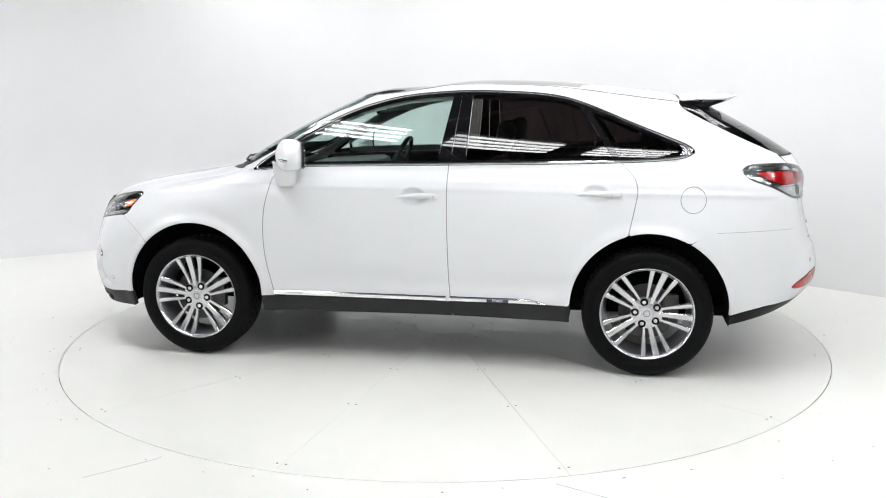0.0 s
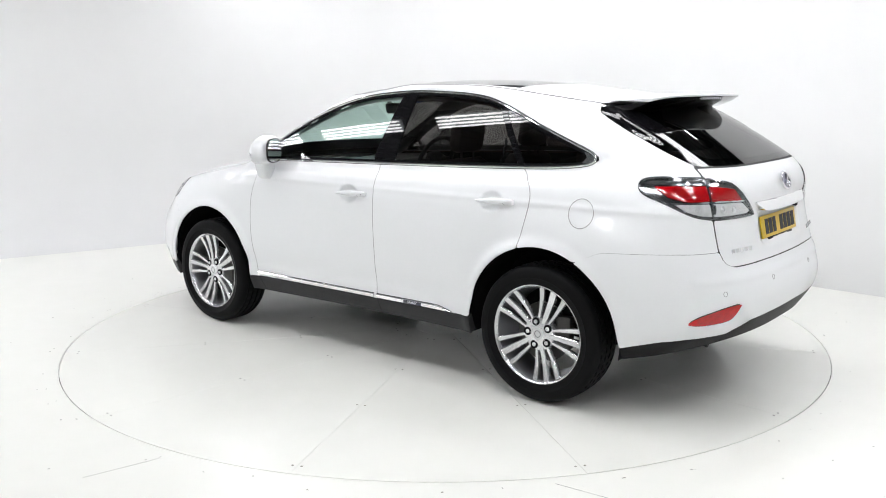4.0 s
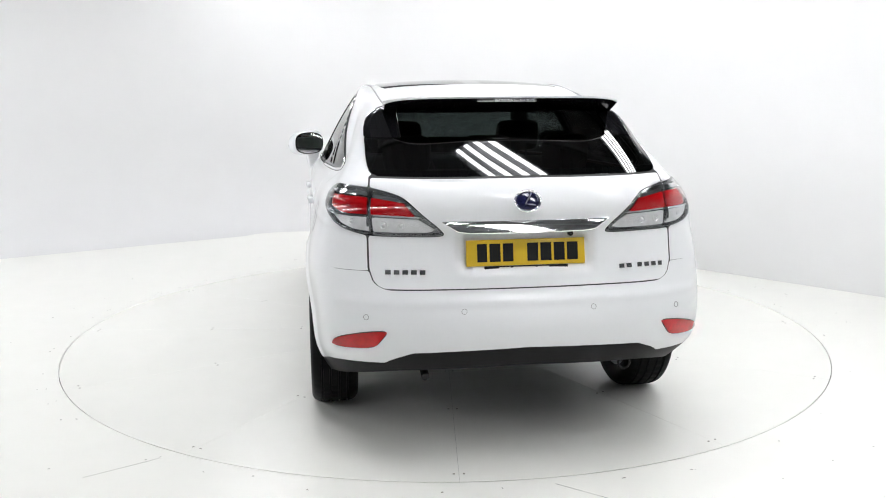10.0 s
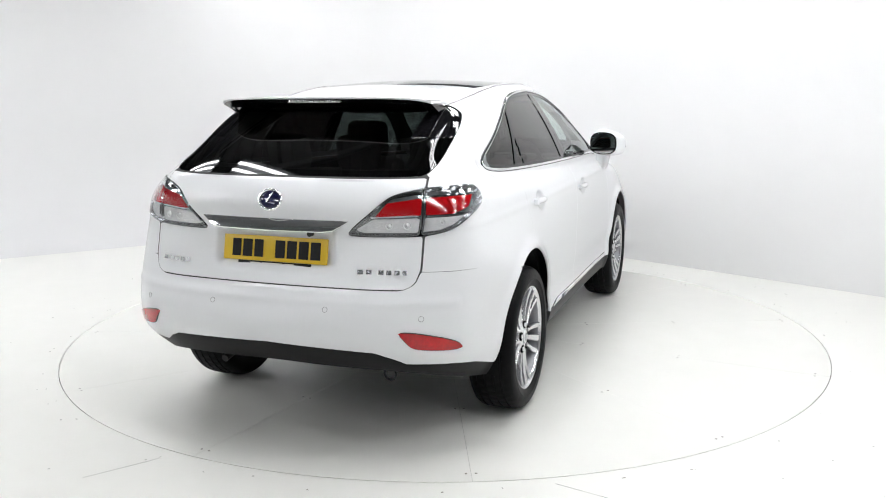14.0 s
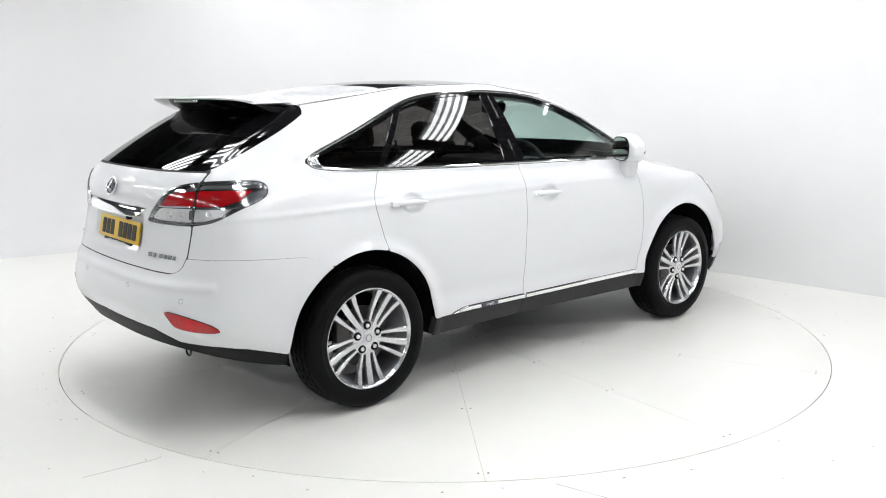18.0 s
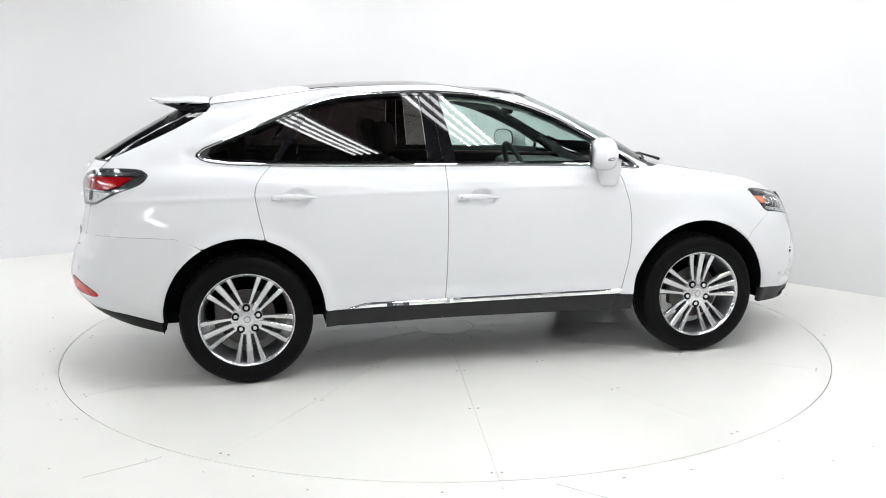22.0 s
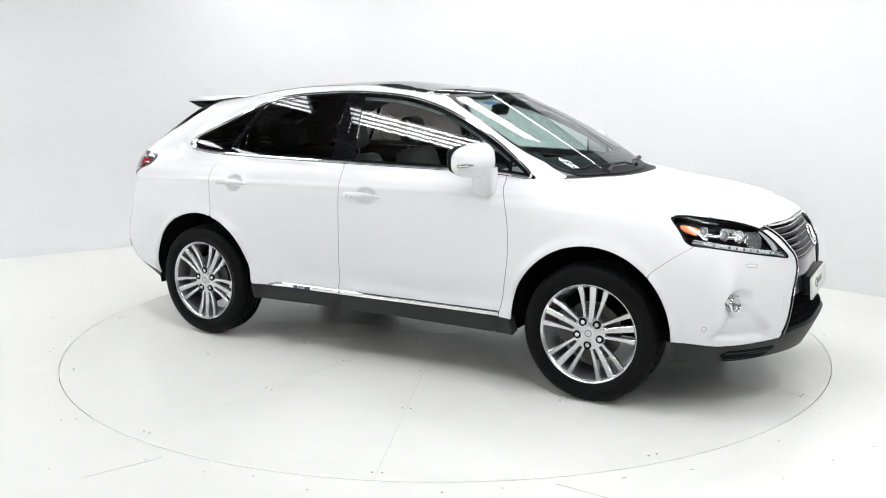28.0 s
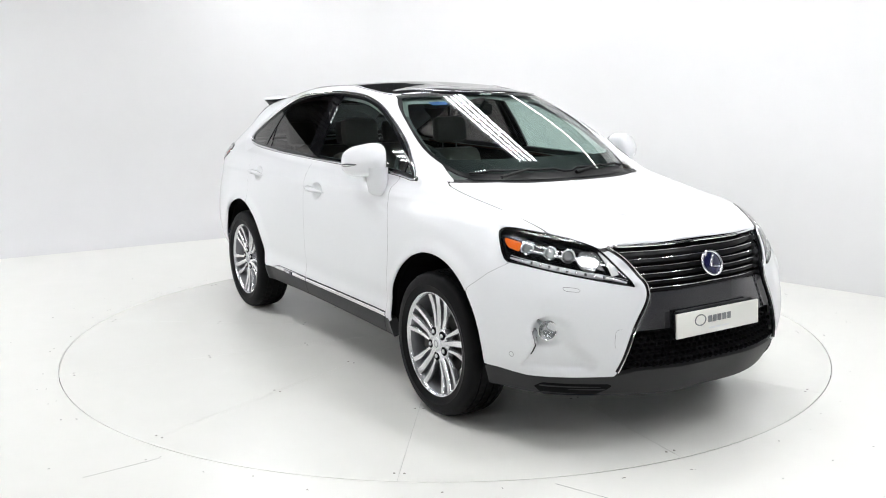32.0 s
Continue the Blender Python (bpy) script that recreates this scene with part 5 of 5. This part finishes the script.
def wheel(car, x, s, phase):
    """An alloy wheel: five groups of three spokes, five nuts, tyre and brake."""
    if not SPOKE:
        prof = [(.255, -.098), (.268, -.110), (.305, -.1150), (.335, -.116), (.353, -.104), (.363, -.087)]
        for g in (-.062, -.022, .022, .062):
            c = .3695 if abs(g) < .04 else .3675
            prof += [(c, g - .0055), (c - .008, g - .004), (c - .008, g + .004), (c, g + .0055)]
        prof += [(.363, .087), (.353, .104), (.350, .1065), (.335, .116), (.312, .1160), (.302, .1175), (.299, .1155), (.276, .1115), (.267, .108), (.255, .098)]
        bm = lathe(prof, 144)
        # tread blocks: cross grooves
        for v in bm.verts:
            r = math.hypot(v.co.x, v.co.z)
            k = round(math.atan2(v.co.z, v.co.x) / (2 * math.pi) * 144) % 144
            if r > .364 and abs(v.co.y) < .085 and k % 3 == int(abs(v.co.y) * 60 + (.5 if v.co.y > 0 else 1.5)) % 3:
                v.co.x *= 1 - .0045 / r
                v.co.z *= 1 - .0045 / r
        t = part("wheel", bm, M_TYRE)
        SPOKE["tyre"] = t.data
        bpy.data.objects.remove(t)
        bm = lathe([(.2500, .100), (.2445, .094), (.238, .07), (.230, .03), (.222, -.07), (.250, -.095)], 72)
        t = part("barrel", bm, M_ALLOY_D)
        SPOKE["barrel"] = t.data
        bpy.data.objects.remove(t)
        bm = lathe([(.2565, .099), (.2610, .104), (.2600, .1085), (.255, .1085), (.249, .103), (.2445, .094)], 72)
        t = part("rim", bm, M_ALLOY)
        SPOKE["rim"] = t.data
        bpy.data.objects.remove(t)

        def arm(r0, a0, w0, r1, a1, w1, y0, y1, thick, mat, name):
            bm = bmesh.new()
            p0 = Vector((r0 * math.sin(a0), 0, r0 * math.cos(a0)))
            p1 = Vector((r1 * math.sin(a1), 0, r1 * math.cos(a1)))
            d = (p1 - p0).normalized()
            q = Vector((d.z, 0, -d.x))
            rows = []
            for u in (0, .35, .7, 1):
                p = p0.lerp(p1, u)
                w = w0 + (w1 - w0) * u
                y = y0 + (y1 - y0) * u - .010 * math.sin(math.pi * u)
                rows.append([bm.verts.new(p + q * w * k + Vector((0, y + dy, 0))) for k, dy in ((-.5, -thick), (-.5, -.004), (-.36, 0), (.36, 0), (.5, -.004), (.5, -thick))])
            for a, b in zip(rows, rows[1:]):
                for k in range(5):
                    bm.faces.new((a[k], a[k + 1], b[k + 1], b[k]))
            bm.faces.new(rows[0])
            bm.faces.new(rows[-1])
            t = part(name, bm, mat)
            me = t.data
            bpy.data.objects.remove(t)
            return me

        SPOKE["mid"] = arm(.035, 0, .024, .250, 0, .037, .086, .101, .030, M_ALLOY, "spoke")
        SPOKE["l"] = arm(.080, .40, .015, .249, .286, .030, .080, .100, .026, M_ALLOY, "spoke")
        SPOKE["r"] = arm(.080, -.40, .015, .249, -.286, .030, .080, .100, .026, M_ALLOY, "spoke")
        for nm, bm, mt in (("hub", lathe([(.094, .045), (.092, .070), (.086, .080), (.07, .0835), (.05, .086), (.034, .088), (.001, .088)], 40), M_ALLOY),
                           ("cap", lathe([(.033, .085), (.032, .0915), (.028, .0925), (.001, .0925)], 32), M_SATIN),
                           ("cap_mark", lathe([(.019, .0925), (.019, .0936), (.015, .0936), (.015, .0925)], 24), M_ALLOY_D),
                           ("well", lathe([(.0225, .060), (.0215, .0865), (.0185, .0875), (.0175, .0862), (.001, .0860)], 24), M_BLACK),
                           ("nut", lathe([(.0105, .07), (.0105, .0895), (.008, .0925), (.001, .0935)], 12), M_SATIN),
                           ("disc", lathe([(.155, .018), (.155, .03), (.09, .03), (.085, .045), (.001, .045)], 48), M_DISCB)):
            t = part(nm, bm, mt)
            SPOKE[nm] = t.data
            bpy.data.objects.remove(t)
        bm = bmesh.new()
        box(bm, .0, .035, .0, .085, .055, .17, .015)
        t = part("caliper", bm, M_DISCB)
        SPOKE["caliper"] = t.data
        bpy.data.objects.remove(t)

    def add(name, key, parent, m=None, label=""):
        ob = new(name, SPOKE[key])
        ob.parent = parent
        if m is not None:
            ob.matrix_basis = m
        if label:
            ob["label"] = label
        return ob

    w = add("wheel", "tyre", car, pose(x, s * .824, .371, 0, 0, 0 if s > 0 else 180), "black road tyre on a silver alloy wheel")
    inset = pose(0, -.003, 0) @ Matrix.Diagonal((1.022, 1, 1.022, 1))
    add("rim", "rim", w, inset, "silver alloy rim")
    add("barrel", "barrel", w, inset, "inner barrel in a darker grey that stands for its shade")
    add("hub", "hub", w, inset)
    add("centre_cap", "cap", w, inset)
    add("cap_mark", "cap_mark", w, inset)
    add("brake_disc", "disc", w, inset, "grey steel brake disc")
    add("brake_caliper", "caliper", w, inset @ pose(-.13 if s > 0 else .13, 0, .02))
    base = phase if s > 0 else -phase
    for k in range(5):
        turn = inset @ pose(0, 0, 0, 0, base + 72 * k, 0)
        for key in ("mid", "l", "r"):
            add("spoke", key, w, turn)
        # wells are black discs on the hub: the recess's shade as colour
        nut = inset @ pose(0, 0, 0, 0, base + 36 + 72 * k, 0)
        for key, nm in (("well", "nut_well_shade"), ("nut", "wheel_nut")):
            add(nm, key, w, nut @ pose(0, 0, .064))
    return w


def underside(car):
    bm = bmesh.new()
    box(bm, .08, 0, .34, 3.9, 1.30, .06)
    box(bm, 0, 0, .35, 1.75, 1.68, .08)
    box(bm, 1.55, 0, .62, .95, 1.22, .5)
    box(bm, -1.75, 0, .68, .70, 1.15, .46)
    part("floor_pan", bm, M_BLACK, car, "dark underbody", smooth=False)
    for cx, cz in ((1.366, .40), (-1.375, .39)):
        for s in (1, -1):
            V, F = [], []
            n = 40
            for k in range(n + 1):
                a = math.pi * 1.12 * (k / n) - .06 * math.pi
                for y in (.885, .60):
                    V.append((cx + .452 * math.cos(a), s * y, cz + .452 * math.sin(a)))
            for k in range(n):
                F.append((2 * k, 2 * k + 1, 2 * k + 3, 2 * k + 2))
            F.append(tuple(2 * k + 1 for k in range(n + 1)))
            obj("arch_liner", V, F, M_BLACK, car, "black wheel arch liner")
    inner = both(np.where(SU < 4.5, .16 - np.hypot(SY - .74, SZ - .52), -1), (SV - 5.9) * .1, ARCHES + .02, .33 - SZ, -HEAD - .02, -SPINDLE - .02, -TAIL - .02)
    panel("inner_shell", inner, M_BLACK, car, side=0, lift=-.055, lip=0, label="dark inner structure")


M_LINER = material("grey_headliner", (0.45, 0.455, 0.44), 0.8, bump=.1, bump_scale=300)
M_DASH = material("dark_dashboard", (0.13, 0.135, 0.135), 0.5, bump=.1, bump_scale=300)
M_CLOTH = material("grey_brown_leather", (0.17, 0.158, 0.148), 0.45, vary=.1, scale=20, bump=.1, bump_scale=150)


M_BROWN = material("brown_leather", (0.13, 0.062, 0.05), 0.5, bump=.1, bump_scale=150)


def interior(car):
    f = both((6.0 - SV) * .1, -DLO - .03, -SCREEN - .03, -REAR_BLACK - .03)
    panel("pillar_lining", both(f, SZ - 1.50, -1.3 - SX, SX - .86), M_DASH, car, side=0, lift=-.03, lip=0, label="dark pillar linings")
    f = both(f, 1.50 - SZ, -1.28 - SX)
    panel("headliner", f, M_LINER, car, side=0, lift=-.03, lip=0, label="grey cloth headliner")
    bm = bmesh.new()
    box(bm, .74, 0, .98, .50, 1.44, .30, .06)
    for v in bm.verts:
        if v.co.z > 1.05 and v.co.x < .7:
            v.co.z += .015
        v.co.z += .03 * math.exp(-((v.co.y + .37) / .2) ** 2)
    part("dashboard", bm, M_DASH, car, "dark dashboard")
    bm = bmesh.new()
    box(bm, .50, 0, .80, .35, .26, .35, .04)
    part("centre_console", bm, M_DASH, car)
    ring = [(0, .185 * math.cos(t), .185 * math.sin(t)) for t in [2 * math.pi * k / 36 for k in range(36)]]
    sw = part("steering_wheel", tube(ring, .016, 10, True), M_TRIM, car, "dark leather steering wheel")
    sw.matrix_basis = pose(.36, -.37, 1.12, 0, -24, 0)
    bm = bmesh.new()
    box(bm, .02, 0, 0, .06, .14, .11, .02)
    box(bm, .01, .11, .0, .02, .13, .03, .006)
    box(bm, .01, -.11, .0, .02, .13, .03, .006)
    box(bm, .01, 0, -.11, .02, .03, .13, .006)
    part("steering_hub", bm, M_TRIM, sw)

    def seat(x, y, w, name="front_seat"):
        bm = bmesh.new()
        box(bm, x, y, .66, .50, w, .17, .06)
        st = part(name, bm, M_CLOTH, car, "dark leather seat")
        bm = bmesh.new()
        box(bm, 0, 0, .28, .14, w, .58, .06)
        for v in bm.verts:
            v.co.y *= 1 - .18 * max(0, v.co.z - .3) / .28
        o = part("backrest", bm, M_CLOTH, st)
        o.matrix_basis = pose(x - .24, y, .66, 0, -14, 0)
        return st

    def headrest(st, x, y, z, w=.27):
        bm = bmesh.new()
        box(bm, 0, 0, 0, .10, w, .19, .045)
        o = part("headrest", bm, M_CLOTH, st)
        o.matrix_basis = pose(x, y, z, 0, -10, 0)
        for s in (-1, 1):
            part("headrest_post", tube([(x - .0, y + s * .06, z - .16), (x, y + s * .06, z - .08)], .007, 6), M_STEEL, st)

    for y in (.37, -.37):
        st = seat(-.10, y, .52)
        headrest(st, -.50, y, 1.345)
    st = seat(-.98, 0, 1.16, "rear_bench")
    for y in (.42, 0, -.42):
        headrest(st, -1.40, y, 1.30, .25)
    bm = bmesh.new()
    box(bm, 0, 0, 0, .03, .23, .075, .02)
    o = part("interior_mirror", bm, M_INK, car, "black rear-view mirror")
    o.matrix_basis = pose(.40, 0, 1.505, 0, 12, 0)
    part("mirror_stem", tube([(.43, 0, 1.51), (.50, 0, 1.565)], .012, 8), M_INK, car)
    for s in (1, -1):
        f = both((SV - 6.02) * .1, (4.6 - SV) * .1, (5.0 - SU) * .1, (SU - 9) * .1, ARCH_R + .04, ARCH_F + .04)
        panel("door_lining", f, M_BROWN, car, side=s, lift=-.05, lip=0, label="brown leather inner door lining")
    bm = bmesh.new()
    box(bm, -1.78, 0, 1.12, .55, 1.2, .02)
    part("parcel_cover", bm, M_INK, car, "dark load cover")


def sticker(car):
    f = both(within(SY, SZ, [(.40, 1.545), (.40, 1.562), (.30, 1.566), (.30, 1.549)]), (SU - 5) * .1, (6.5 - SV) * .1)
    panel("sticker", f, material("blue_sticker", (.06, .16, .5), .5), car, side=-1, lift=-.008, lip=0, label="small blue sticker inside the windscreen")


def wipers(car):
    for ys in ((-.55, .02), (-.02, .52)):
        pts = []
        for k in range(12):
            u = k / 11
            y = ys[0] + (ys[1] - ys[0]) * u
            d = np.where((SU < 5), (SY - abs(y)) ** 2 + (SV - 6.12 - .08 * math.sin(math.pi * u)) ** 2 * .02, 9)
            q = np.unravel_index(d.argmin(), d.shape)
            n = SKIN_N[q]
            p = SKIN[q] + n * .011
            pts.append((p[0], y, p[2]))
        w = part("wiper", tube(pts, .0065, 8), M_INK, car, "black wiper blade")
        mid = Vector(pts[6])
        part("wiper_arm", tube([tuple(mid + Vector((.004, 0, .006))), (mid.x + .05, mid.y - .22, mid.z - .022)], [.006, .010], 8), M_INK, w)


def front_plate(car):
    bm = bmesh.new()
    box(bm, 2.330, 0, .60, .03, .50, .10, .008)
    part("plate_mount", bm, M_INK, car, "black plate bracket")
    bm = bmesh.new()
    box(bm, 0, 0, 0, .012, .545, .112, .003)
    p = part("show_plate", bm, M_WPLATE, car, "pale front plate with grey lettering")
    p.matrix_basis = pose(2.354, 0, .586, 0, -4, 0)
    face = pose(.0062, 0, 0, 90, 0, 90)
    bars(p, face @ pose(0, .010, 0), -.075, .030, [.026, .024, .026, .028, .024], .006, M_STEEL, "text_bar", .001)
    o = part("plate_ring", tube([(.034 * math.cos(t), .024 * math.sin(t), 0) for t in [2 * math.pi * k / 24 for k in range(24)]], .003, 6, True), M_STEEL, p)
    o.matrix_basis = face @ pose(-.125, .012, .001)
    bars(p, face @ pose(0, -.032, 0), -.07, .008, [.04, .03, .05], .008, M_SATIN, "text_bar", .001)


def build_car():
    car = new("car")
    tagged(car, "pearl white five-door hybrid car with dark grey sill cladding", "car")
    doors, fb, gate, rb = skin_panels(car)
    lamps(car, fb, gate, rb)
    grille(car)
    emblem(car, spot(2.26, 0, .82, .024), .062, .056)
    rear_trim(car, gate)
    spoiler(car)
    for s in (1, -1):
        door_mirror(car, s)
    door_handles(doors)
    for x, s, ph in ((1.37, 1, 10), (-1.37, 1, 194), (1.37, -1, 5), (-1.37, -1, 178)):
        wheel(car, x, s, ph)
    underside(car)
    interior(car)
    wipers(car)
    sticker(car)
    front_plate(car)
    return car


room()
lights()
floor_marks()
DISC = turntable()
CAR = build_car()


def motions():
    times = [0.5 * k for k in range(65)]
    walk(DISC, [(t, pose(0, 0, 0, 0, 0, heading(t))) for t in times])
    walk(CAR, [(t, pose(0, 0, 0, 0, 0, heading(t)) @ pose(CAR_X, CAR_Y, 0)) for t in times])


motions()
